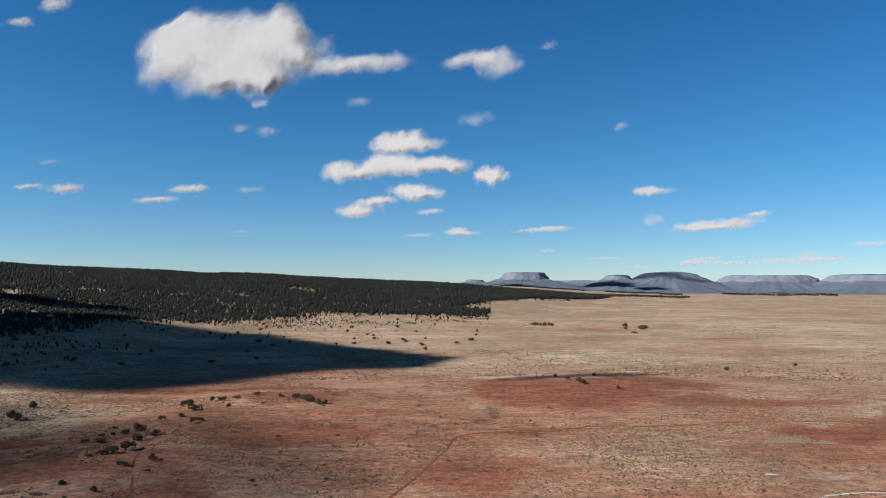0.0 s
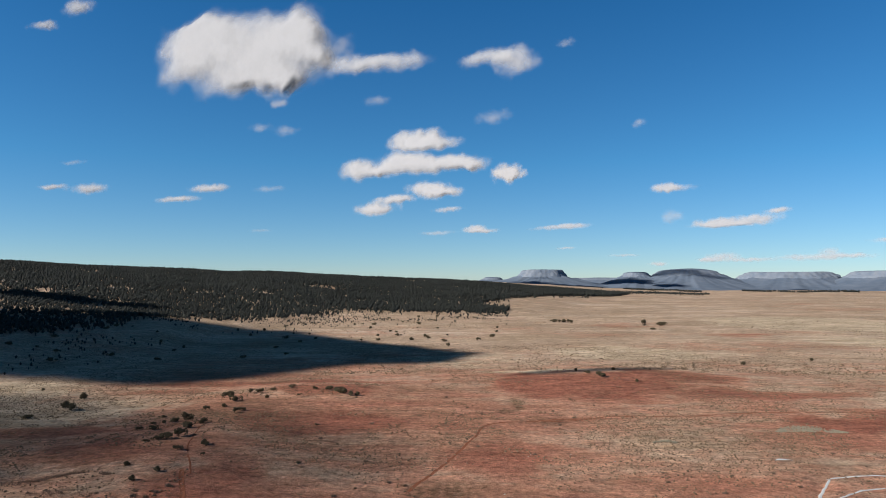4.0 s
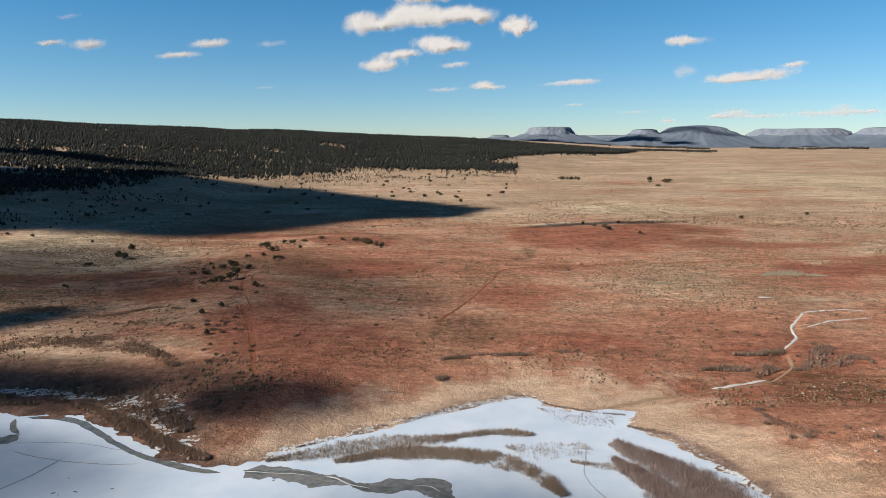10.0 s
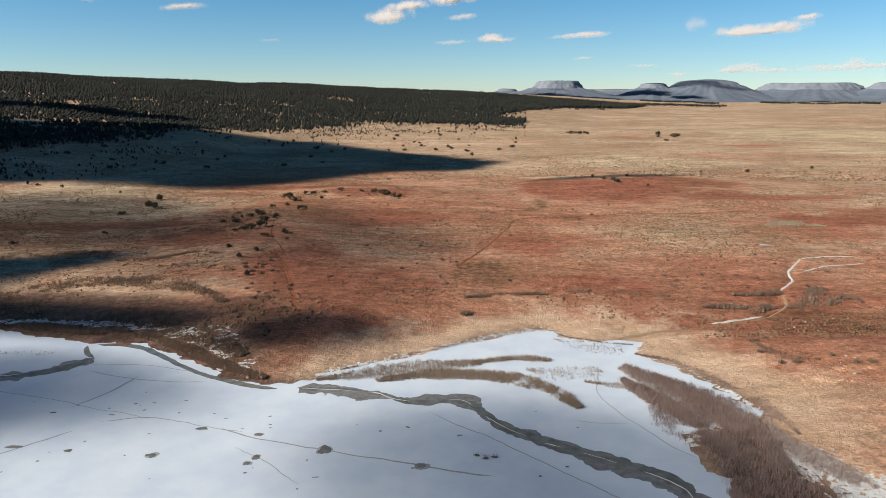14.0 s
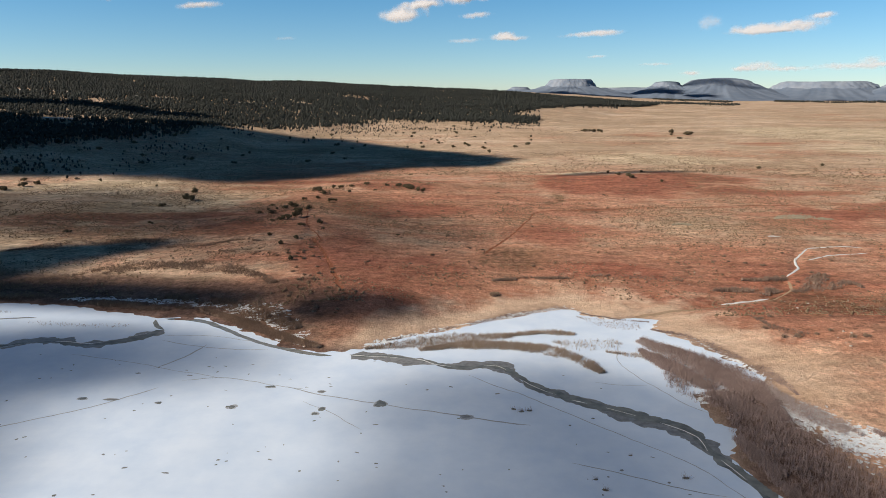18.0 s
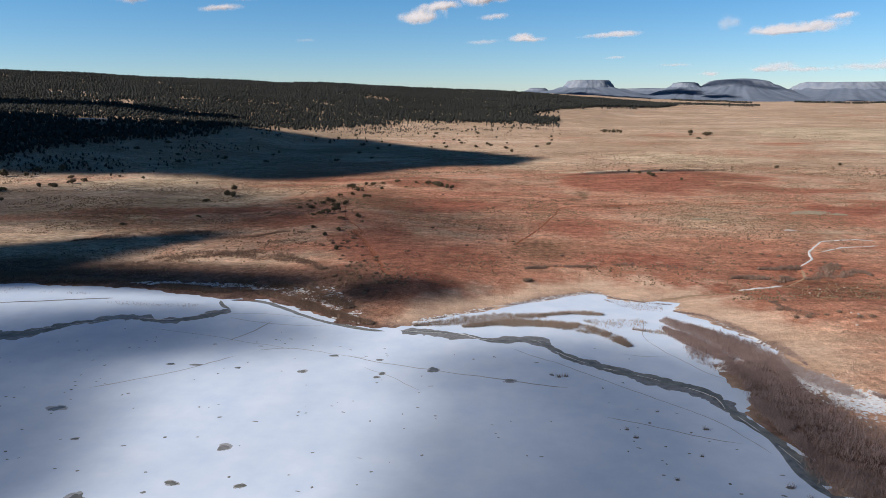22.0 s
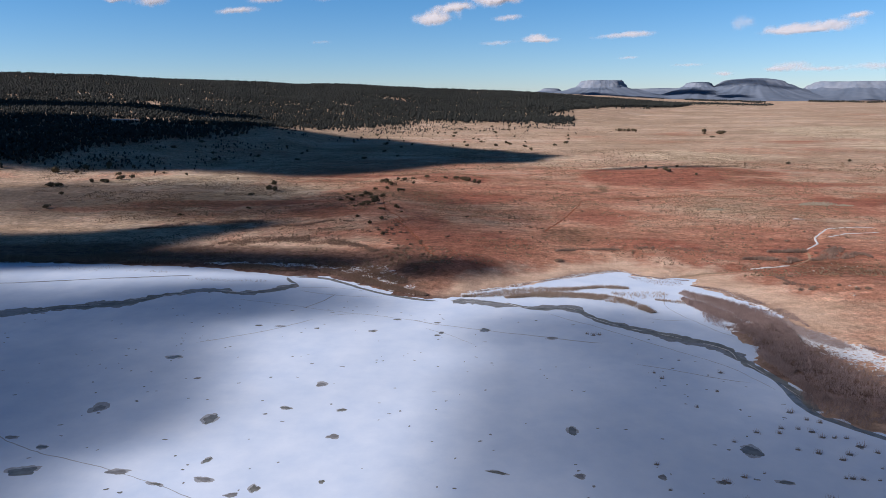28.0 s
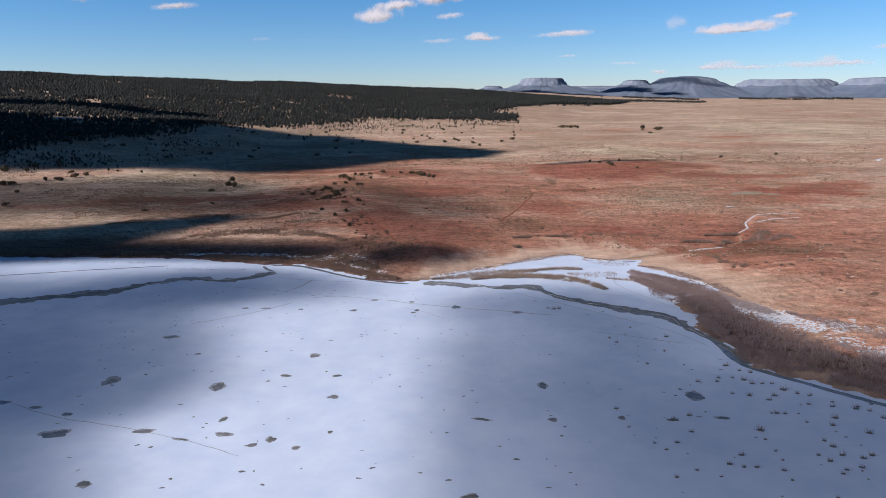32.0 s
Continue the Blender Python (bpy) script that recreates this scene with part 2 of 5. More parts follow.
def fbm(x, y, size, octaves=4, seed=0):
    """Noise from -1 to 1 with features of that size in metres."""
    total, amp, norm = 0.0, 1.0, 0.0
    for k in range(octaves):
        total = total + amp * (2 * value_noise(x / size + 17.3 * k, y / size - 9.1 * k, seed + k) - 1)
        norm, amp, size = norm + amp, amp * 0.55, size / 2.03
    return total / norm * 1.6


def smooth(a, b, x):
    t = np.clip((x - a) / (b - a), 0, 1)
    return t * t * (3 - 2 * t)


def ellipse(x, y, cx, cy, rx, ry, turn=0.0):
    c, s = math.cos(radians(turn)), math.sin(radians(turn))
    u, v = (x - cx) * c + (y - cy) * s, (y - cy) * c - (x - cx) * s
    return np.exp(-((u / rx) ** 2 + (v / ry) ** 2))


def raw_mesh(name, verts, faces, material, smooth_faces=False, attrs=None):
    """A mesh from arrays; faces is an n x 3 or n x 4 array."""
    me = bpy.data.meshes.new(name)
    verts, faces = np.asarray(verts, np.float32), np.asarray(faces, np.int32)
    k = faces.shape[1]
    me.vertices.add(len(verts))
    me.vertices.foreach_set("co", verts.ravel())
    me.loops.add(faces.size)
    me.loops.foreach_set("vertex_index", faces.ravel())
    me.polygons.add(len(faces))
    me.polygons.foreach_set("loop_start", np.arange(0, faces.size, k, dtype=np.int32))
    if smooth_faces:
        me.polygons.foreach_set("use_smooth", np.ones(len(faces), bool))
    for key, values in (attrs or {}).items():
        me.attributes.new(key, "FLOAT", "POINT").data.foreach_set("value", np.asarray(values, np.float32))
    me.update(calc_edges=True)
    me.validate()
    me.materials.append(material)
    return me


def part(name, me, parent, label=""):
    ob = new(name, me)
    ob.parent = parent
    if label:
        tagged(ob, label)
    return ob


def grid_faces(rows, cols):
    i = np.arange(rows * cols).reshape(rows, cols)
    return np.stack([i[:-1, :-1], i[:-1, 1:], i[1:, 1:], i[1:, :-1]], -1).reshape(-1, 4)


def line_through(points, step=1.0, wobble=0.0, seed=0):
    """A smooth line through the points, as an array of x, y."""
    p = np.array(points, float)
    p = np.vstack([2 * p[0] - p[1], p, 2 * p[-1] - p[-2]])
    out = []
    for a, b, c, d in zip(p[:-3], p[1:-2], p[2:-1], p[3:]):
        n = max(2, int(np.hypot(*(c - b)) / step))
        t = np.linspace(0, 1, n, endpoint=False)[:, None]
        out.append(0.5 * (2 * b + (c - a) * t + (2 * a - 5 * b + 4 * c - d) * t * t + (3 * b - a - 3 * c + d) * t ** 3))
    q = np.vstack(out + [p[-2:-1]])
    if wobble:
        k = np.arange(len(q)) * step
        q = q + wobble * np.stack([fbm(k, k * 0 + 3, 7, 4, seed), fbm(k, k * 0 + 9, 7, 4, seed + 5)], 1)
    return q


def side_distance(x, y, polygon):
    """Signed distance to a closed polygon, positive outside."""
    best, inside = np.full(x.shape, 1e9), np.zeros(x.shape, bool)
    for (ax, ay), (bx, by) in zip(polygon, np.roll(polygon, -1, axis=0)):
        dx, dy = bx - ax, by - ay
        t = np.clip(((x - ax) * dx + (y - ay) * dy) / (dx * dx + dy * dy + 1e-9), 0, 1)
        best = np.minimum(best, (x - ax - t * dx) ** 2 + (y - ay - t * dy) ** 2)
        cross = (ay > y) != (by > y)
        inside ^= cross & (x < dx * (y - ay) / (dy if abs(dy) > 1e-9 else 1e-9) + ax)
    d = np.sqrt(best)
    return np.where(inside, -d, d)


def near_line(x, y, points):
    """Distance to an open line."""
    best = np.full(x.shape, 1e9)
    for (ax, ay), (bx, by) in zip(points[:-1], points[1:]):
        dx, dy = bx - ax, by - ay
        t = np.clip(((x - ax) * dx + (y - ay) * dy) / (dx * dx + dy * dy + 1e-9), 0, 1)
        best = np.minimum(best, np.hypot(x - ax - t * dx, y - ay - t * dy))
    return best


# ---- the lie of the land ----
SHORE = [(-900, 150), (-420, 124), (-221, 119), (-165, 117), (-136, 115), (-123, 110), (-107, 106), (-93, 105), (-83, 98), (-75, 92),
         (-69, 87), (-63, 84), (-56, 82), (-50, 84), (-40, 92), (-22, 104), (-7, 114), (4, 120), (10, 113), (15, 110), (26, 109),
         (23, 102), (31, 96), (36, 86), (41, 72), (33, 68), (24, 62), (23, 51), (27, 48), (23, 38), (27, 25), (27, 10), (36, 2), (47, -9),
         (72, -32), (105, -80), (120, -150), (80, -300), (-60, -420), (-400, -480), (-900, -300)]
POND = np.array(SHORE, float)
RIDGE_AZ = [-60, -33, -26, -18.5, -16.5, -12.8, -8, -4, 0, 3, 7.4, 11.6, 18.5, 25]
RIDGE_Z = [118, 103, 92, 79, 81, 76, 62, 53, 47, 40, 28, 12, 0, 0]
FOOT_AZ = [-60, -35, -24, -18, -10, 0, 5, 10, 20]
FOOT_D = [420, 480, 560, 760, 980, 1080, 1200, 1500, 1900]
TRACK = [(-19, 178), (-11, 201), (1, 245), (6, 265), (18, 272), (59, 284), (143, 297)]
GULLY = [(-93, 221), (-84.6, 191.0), (-75.7, 168.5), (-68.3, 148.0), (-61.7, 127.8), (-58.7, 120.2)]
CREEK = [(18, 108), (34, 117), (49, 125), (64, 132), (74, 145), (80, 159), (87, 167), (92, 181), (102, 197), (120, 205), (150, 212)]
RIDGE = [(-62, 118), (-78, 160), (-96, 215), (-106, 260), (-98, 320), (-70, 350)]


REED_BELT = [(27, 80), (33, 64), (34, 48), (34, 32), (38, 20), (48, 8), (62, -6), (84, -28)]


def shore_distance(x, y):
    d = np.full(x.shape, 400.0)
    m = (x > -950) & (x < 330) & (y > -650) & (y < 330)
    d[m] = side_distance(x[m], y[m], POND)
    return d


def height(x, y):
    x, y = np.atleast_1d(np.asarray(x, float)), np.atleast_1d(np.asarray(y, float))
    sd = shore_distance(x, y)
    ragged = sd + (0.9 * fbm(x, y, 6, 3, 4) + 1.3 * fbm(x, y, 2.6, 2, 6)) * np.exp(-np.abs(sd) / 4)
    h = np.where(ragged < 0, np.maximum(ragged * 0.25, -1.5), np.minimum(ragged * 0.10, 0.5 + ragged * 0.012))
    h = np.minimum(h, 2.2)
    inland = smooth(4, 45, sd)
    close = (np.abs(x) < 700) & (y > -400) & (y < 900)
    hill = np.zeros(x.shape)
    hill[close] = near_line(x[close], y[close], RIDGE)
    h = h + np.where(close, 3.2 * np.exp(-(hill / 38) ** 2) * smooth(2, 30, sd), 0)
    h = h + 2.6 * ellipse(x, y, 85, 400, 95, 55) + 1.8 * ellipse(x, y, 80, 98, 26, 20) * smooth(2, 20, sd)
    h = h + inland * (0.35 * fbm(x, y, 22, 4, 11) + 1.1 * fbm(x, y, 140, 3, 12))
    for line, deep, wide in ((GULLY, 0.3, 0.8), (CREEK, 0.8, 2.4), (TRACK, 0.12, 0.8)):
        m = (x > -130) & (x < 190) & (y > 90) & (y < 330)
        d = near_line(x[m], y[m], line)
        h[m] = h[m] - deep * np.exp(-(d / wide) ** 2)
    az, d = np.degrees(np.arctan2(x, y)), np.hypot(x, y)
    foot, top = np.interp(az, FOOT_AZ, FOOT_D), np.interp(az, RIDGE_AZ, RIDGE_Z)
    rise = np.clip((d - foot) / (2200 - foot), 0, 1)
    far = smooth(0.0, 0.08, rise) * rise * top * (1 + 0.06 * fbm(x, y, 500, 3, 21)) + smooth(0.02, 0.3, rise) * 3.0 * fbm(x, y, 220, 3, 22)
    return h + np.where(y > 0, far * (top > 0.5), 0)


RED_PATCHES = [(62, 366, 46, 44, 1.0), (31, 384, 16, 34, 0.8), (105, 388, 46, 26, 0.8), (140, 340, 60, 14, 0.6), (158, 273, 34, 20, 0.9), (190, 296, 30, 18, 0.7),
               (12, 219, 20, 22, 0.55), (31, 157, 20, 12, 0.4), (-57, 143, 20, 38, 0.65), (-46, 116, 14, 10, 0.7), (-71, 176, 14, 30, 0.6), (-34, 147, 22, 26, 0.45),
               (-62, 272, 34, 30, 0.75), (-112, 372, 62, 12, 1.0), (-152, 347, 26, 8, 0.6), (-73, 343, 26, 10, 0.6), (-207, 247, 34, 11, 1.1), (-165, 252, 34, 9, 0.9), (-240, 232, 40, 12, 0.6), (-122, 214, 24, 14, 0.5)]
FAR_RED = [(222, 905, 80, 60, 0.6), (287, 714, 60, 18, 0.6), (702, 1353, 110, 60, 0.5), (405, 763, 70, 34, 0.35), (58, 99, 18, 20, 0.35), (48, 116, 12, 9, 0.55), (82, 112, 16, 18, 0.5), (90, 84, 26, 16, 0.4)]
STRAW_PATCHES = [(126, 547, 70, 60, 0.8), (447, 920, 140, 200, 0.9), (363, 649, 50, 60, 0.7), (38, 425, 44, 9, 1.0), (-1, 498, 50, 60, 0.6), (-180, 273, 50, 50, 0.75),
                 (-241, 343, 60, 40, 0.7), (-159, 308, 48, 26, 0.55), (-150, 320, 90, 20, 0.4)]
# dark stubble; first five rows also put the left hill's veiled dimness into colour
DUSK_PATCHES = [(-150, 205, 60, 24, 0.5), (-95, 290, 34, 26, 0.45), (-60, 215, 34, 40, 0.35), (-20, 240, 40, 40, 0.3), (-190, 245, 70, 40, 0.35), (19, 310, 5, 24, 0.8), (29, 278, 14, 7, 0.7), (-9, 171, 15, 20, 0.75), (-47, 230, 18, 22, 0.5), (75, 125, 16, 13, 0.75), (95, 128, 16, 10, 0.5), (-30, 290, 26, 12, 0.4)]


def patches(x, y, rows, seed, size=26):
    """Overlapping soft patches with torn edges."""
    wx, wy = x + 0.42 * size * fbm(x, y, size, 4, seed), y + 0.42 * size * fbm(x, y, size, 4, seed + 7)
    total = np.zeros(x.shape)
    for cx, cy, rx, ry, weight in rows:
        q = np.sqrt(((wx - cx) / rx) ** 2 + ((wy - cy) / ry) ** 2)
        total = np.maximum(total, weight * (1 - smooth(0.55, 1.25, q)))
    return total


def red_soil(x, y, sd):
    r = 0.44 * (1 - smooth(330, 520, y + 0.25 * x)) * smooth(-260, -90, x) + 0.16 - 0.10 * smooth(500, 900, y)
    r = r + 0.78 * patches(x, y, RED_PATCHES, 34) + 0.65 * patches(x, y, FAR_RED, 35, 40) - 0.30 * patches(x, y, STRAW_PATCHES, 36, 30)
    r = r - 0.25 * ellipse(x, y, 58, 92, 42, 34) - 0.45 * ellipse(x, y, -170, 140, 80, 14) - 0.22 * (1 - smooth(4, 22, sd)) + 0.22 * fbm(x, y, 60, 4, 31) + 0.20 * fbm(x, 3.2 * y, 240, 4, 32)
    return np.clip(r, 0, 1.1)


SNOW_PATCHES = [(41, 52, 6, 8, 0.74), (46, 44, 7, 8, 0.72), (50, 36, 6, 6, 0.6), (58, 34, 7, 4, 0.58), (55, 24, 5, 5, 0.48), (57, 14, 5, 6, 0.55), (64, 6, 6, 6, 0.5), (66, 30, 6, 4, 0.4)]
SHORE_SNOW = [(-130, 120, 16, 2.6, 0.62), (-112, 118.5, 12, 2.4, 0.6), (-97, 115, 9, 2.4, 0.58), (-86, 111, 7, 3.0, 0.5), (-78, 105, 6, 4.0, 0.5), (-70, 98, 4, 5.0, 0.5), (-64, 91, 3, 4, 0.45), (-80, 112, 9, 3, 0.38)]


def old_snow(x, y, sd):
    """How much of the last snow is left: in the marsh, behind the shore brush and along the edge of the bay."""
    s = np.maximum(patches(x, y, SNOW_PATCHES, 46, 5), patches(x, y, SHORE_SNOW, 47, 4))
    rim = np.exp(-((sd - 0.6) / 1.9) ** 2) * (x > -48) * (x < 50) * (y > 58) * (0.58 + 0.25 * fbm(x, y, 9, 3, 48))
    return np.clip(np.maximum(s, rim), 0, 1)


def build_ground():
    ys = [-4600, -3600, -2700, -2000, -1450, -1050, -750, -550, -400, -300, -230]
    ys += list(np.arange(-180, -31, 3.0)) + list(np.arange(-30, 150, 0.85))
    d = 300.0
    while d < 5080:
        ys.append(d - 150)
        d *= 1.0062
    ys = np.array(ys)
    u = np.linspace(0, 1, 500)
    reach = np.maximum(ys + 150, 150)
    left, right = -40 - 0.82 * reach, -15 + 0.68 * reach
    inner = left[:, None] + (right - left)[:, None] * u
    ext = np.array([0.01, 0.03, 0.06, 0.1, 0.16, 0.24, 0.34, 0.46, 0.6, 0.78, 1.0])
    lo = left[:, None] + (np.minimum(-4950, left - 50) - left)[:, None] * ext[::-1]
    hi = right[:, None] + (np.maximum(4950, right + 50) - right)[:, None] * ext
    X = np.hstack([lo, inner, hi])
    Y = np.repeat(ys[:, None], X.shape[1], 1)
    x, y = X.ravel(), Y.ravel()
    sd = shore_distance(x, y)
    z = height(x, y)
    wet = np.exp(-np.maximum(sd - 1.0, 0) / 3.5) * (sd > -6) * (0.55 + 0.4 * fbm(x, y, 12, 3, 41))
    wet = wet + 0.8 * ellipse(x, y, -110, 118, 45, 9, -12) + 0.5 * ellipse(x, y, -200, 131, 70, 8)
    wet = wet + 0.95 * np.exp(-(near_line(x, y, REED_BELT) / 8.0) ** 4) * (np.abs(x - 50) < 70) * (np.abs(y - 20) < 90)
    mud = (1 - smooth(24, 44, sd + 5 * fbm(x, y, 15, 3, 45))) * (1 - smooth(-66, -48, x)) * (sd > -8) * (x > -900)
    pale = np.exp(-((sd - 37) / 5) ** 2) * (x > -175) * (x < -75) + 0.6 * np.exp(-((sd - 12) / 5) ** 2) * (x < -52) * (x > -130)
    mud = np.clip(mud * 0.9 - 0.6 * pale, 0, 1)
    sand = np.exp(-np.maximum(sd - 3, 0) / (15 + 10 * smooth(-10, 25, x) - 8 * smooth(30, 60, x))) * smooth(-62, -45, x) + 0.35 * np.exp(-((sd - 36) / 9) ** 2) * (x > -190) * (x < -72) * (y < 165)
    sand = np.clip(sand * (1 - 0.8 * np.exp(-(near_line(x, y, REED_BELT) / 7.0) ** 2)), 0, 1) * (sd < 120)
    sage = np.clip(0.45 * fbm(x, y, 35, 4, 42) + 0.35 * fbm(x, 2.5 * y, 150, 3, 43) + 0.15 + 0.25 * smooth(450, 900, y) + 0.35 * ellipse(x, y, -230, 260, 160, 120), 0, 1) * smooth(25, 60, sd)
    me = raw_mesh("ground", np.stack([x, y, z], 1), grid_faces(*X.shape), EARTH, True,
                  {"red": red_soil(x, y, sd), "wet": np.clip(wet, 0, 1), "mud": mud, "sand": sand, "sage": sage,
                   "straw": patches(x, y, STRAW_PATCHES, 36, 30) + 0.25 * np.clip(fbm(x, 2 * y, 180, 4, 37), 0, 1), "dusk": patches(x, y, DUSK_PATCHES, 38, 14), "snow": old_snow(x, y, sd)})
    tagged(new("ground", me), "red earth plain with patches of dry tan grass", "ground", kind="structure")


build_ground()


def build_ice():
    p = line_through(SHORE + SHORE[:1], 4.0)[:-1]
    step = np.roll(p, -1, 0) - np.roll(p, 1, 0)
    out = np.stack([-step[:, 1], step[:, 0]], 1) / (np.hypot(*step.T)[:, None] + 1e-9)
    p = p + 3.0 * out
    bm = bmesh.new()
    f = bm.faces.new([bm.verts.new((a, b, 0.0)) for a, b in p])
    if f.normal.z < 0:
        f.normal_flip()
    bmesh.ops.triangulate(bm, faces=[f])
    me = bpy.data.meshes.new("pond_ice")
    bm.to_mesh(me)
    bm.free()
    me.materials.append(SNOW)
    tagged(new("water_ice", me), "frozen pond with a thin cover of white snow", "frozen pond", kind="structure")


build_ice()


# ---- clouds ----
def islands(mask):
    """Numbers the separate pieces of a mask, from 1."""
    found = np.zeros(mask.shape, int)
    count = 0
    for r0, c0 in zip(*np.nonzero(mask)):
        if found[r0, c0]:
            continue
        count += 1
        found[r0, c0] = count
        stack = [(r0, c0)]
        while stack:
            r, c = stack.pop()
            for r2, c2 in ((r + 1, c), (r - 1, c), (r, c + 1), (r, c - 1), (r + 1, c + 1), (r - 1, c - 1), (r + 1, c - 1), (r - 1, c + 1)):
                if 0 <= r2 < mask.shape[0] and 0 <= c2 < mask.shape[1] and mask[r2, c2] and not found[r2, c2]:
                    found[r2, c2] = count
                    stack.append((r2, c2))
    return found


def cloud(name, label, centre, right, up, blobs, depth, seed, density=1.0, soft=0.45, cells=105, grain=0.9, group="clouds in the sky", material=None, warp=1.0):
    """A rounded bank of vapour, thick in the middle and thinning out at its rim. blobs: u, v, half width, half height, turn."""
    b = np.array([(*q, 0.0)[:5] for q in blobs], float)
    reach = np.maximum(b[:, 2], b[:, 3]) * 1.25
    u0, u1, v0, v1 = (b[:, 0] - reach).min(), (b[:, 0] + reach).max(), (b[:, 1] - reach).min(), (b[:, 1] + reach).max()
    rows = max(16, int(cells * min(1, (v1 - v0) / (u1 - u0))))
    U, V = np.meshgrid(np.linspace(u0, u1, cells), np.linspace(v0, v1, rows))
    small = np.sqrt(np.median(b[:, 2]) * np.median(b[:, 3]))
    flat_v = np.median(b[:, 3])
    wu, wv = U + 0.5 * warp * flat_v * fbm(U, V, 0.8 * small, 6, seed), V + 0.30 * warp * flat_v * fbm(U, V, 0.8 * small, 6, seed + 40)
    total = np.zeros(U.shape)
    for cu, cv, ru, rv, turn in b:
        c, s = math.cos(radians(turn)), math.sin(radians(turn))
        p, q = (wu - cu) * c + (wv - cv) * s, (wv - cv) * c - (wu - cu) * s
        total += np.exp(-1.2 * ((p / ru) ** 2 + (q / rv) ** 2) * 1.6)
    f = total - 0.16 + grain * 0.22 * fbm(U, V, small * 0.6, 7, seed + 80) * np.minimum(1, total * 3)
    thick = np.clip(smooth(0.0, soft, f) * density, 0, 1)
    edge = np.minimum.reduce([U - u0, u1 - U, V - v0, v1 - V]) / (0.12 * small)
    thick = thick * np.clip(edge, 0, 1)
    body = np.clip(total - 0.10, 0, 1.1)
    lump = body * depth * (1 + 0.06 * fbm(U, V, small * 1.5, 2, seed + 120))
    lump = np.where(thick > 0.002, lump, 0.0)
    keep = thick.ravel() > 0.002
    axis = Vector(right).cross(Vector(up)).normalized()
    r, w, n = np.array(right), np.array(up), np.array(axis)
    flat = U.ravel()[:, None] * r + V.ravel()[:, None] * w
    verts = np.vstack([flat + lump.ravel()[:, None] * n, flat - lump.ravel()[:, None] * n])
    q = grid_faces(*U.shape)
    q = q[keep[q].any(1)]
    k = len(flat)
    back = np.where(lump.ravel() <= 0, np.arange(k), np.arange(k) + k)
    faces = np.vstack([q, back[q[:, ::-1]][(lump.ravel()[q] > 0).any(1)]])
    full = np.tile(thick.ravel(), 2)
    label_of = islands(keep.reshape(U.shape)).ravel()
    sizes = np.bincount(label_of)
    for k_island in range(1, len(sizes)):
        if sizes[k_island] < max(25, 0.02 * keep.sum()):
            continue
        mine = faces[(label_of[faces % k] == k_island).any(1)]
        used = np.unique(mine)
        remap = np.zeros(len(verts), int)
        remap[used] = np.arange(len(used))
        ob = new(name, raw_mesh(name, verts[used], remap[mine], material or VAPOUR, True, {"thick": full[used]}))
        ob.location = centre
        tagged(ob, label, "cloud", group)


def sky_cloud(az, el, blobs, label, seed, density=1.0, soft=0.5, depth=0.10, back=0.0):
    a, e, far = radians(az), radians(el), 3250.0 + 55.0 * el + back
    blobs = [(q[0] * far / 4250, q[1] * far / 4250, q[2] * far / 3850, q[3] * far / 3850) for q in blobs]
    way = Vector((math.sin(a) * math.cos(e), math.cos(a) * math.cos(e), math.sin(e)))
    face = (Vector((-math.sin(a), -math.cos(a), 0)) + 0.75 * Vector((SUN.x, SUN.y, 0)).normalized()).normalized()
    right, up = Vector((-face.y, face.x, 0)), Vector((0, 0, 1))
    wider = 1 / (right.x * math.cos(a) - right.y * math.sin(a))
    blobs = [(q[0] * wider, q[1] / math.cos(e), q[2] * wider, q[3] / math.cos(e)) for q in blobs]
    size = min(max(q[2] for q in blobs), 2.2 * max(q[3] for q in blobs))
    cloud("cloud", label, way * far + Vector((0, 0, 60)), right, up, blobs, depth * size, seed, 0.97 * density, 1.9 * soft)


sky_cloud(-16.37, 17.14, [(-378, 14, 227, 173), (-151, 100, 259, 173), (108, 14, 281, 205), (238, 78, 173, 134), (-43, -116, 270, 112), (-259, 165, 162, 108), (335, -73, 130, 104), (151, -181, 130, 61)], "large white cumulus cloud with a ragged edge", 100, 1.00, 0.70, back=420.0)
sky_cloud(-7.17, 16.98, [(-167, 5, 167, 71), (167, -22, 189, 56), (0, 16, 134, 45)], "ragged tail of thin white cloud", 107, 0.80, 0.70, back=-350.0)
sky_cloud(-14.55, 13.68, [(0, 0, 62, 33)], "small scrap of white cloud", 114, 0.70, 0.80)
sky_cloud(3.00, 17.40, [(119, -37, 134, 89), (-137, 19, 129, 53), (19, 19, 111, 49)], "small torn white cloud", 121, 0.85, 0.80)
sky_cloud(-3.24, 11.05, [(-34, 23, 178, 59), (34, -23, 217, 41)], "flat-based white cumulus cloud", 128, 1.00, 0.50)
sky_cloud(-4.47, 9.04, [(-25, 35, 142, 73), (170, 5, 264, 62), (330, -22, 138, 37), (-312, 5, 119, 69), (-163, -22, 115, 39)], "wide flat-based white cumulus cloud", 135, 1.00, 0.50)
sky_cloud(3.91, 8.53, [(-29, 6, 87, 64), (29, -6, 64, 37)], "small round white cloud", 142, 1.00, 0.50)
sky_cloud(-2.07, 7.15, [(-40, 15, 152, 53), (40, -15, 134, 32)], "flat-based white cumulus cloud", 149, 1.00, 0.50)
sky_cloud(-6.15, 6.03, [(-52, -25, 142, 41), (52, 25, 129, 30)], "flat-based white cumulus cloud", 156, 1.00, 0.50)
sky_cloud(-0.96, 5.64, [(0, 0, 106, 21)], "thin flat white cloud", 163, 0.75, 0.70)
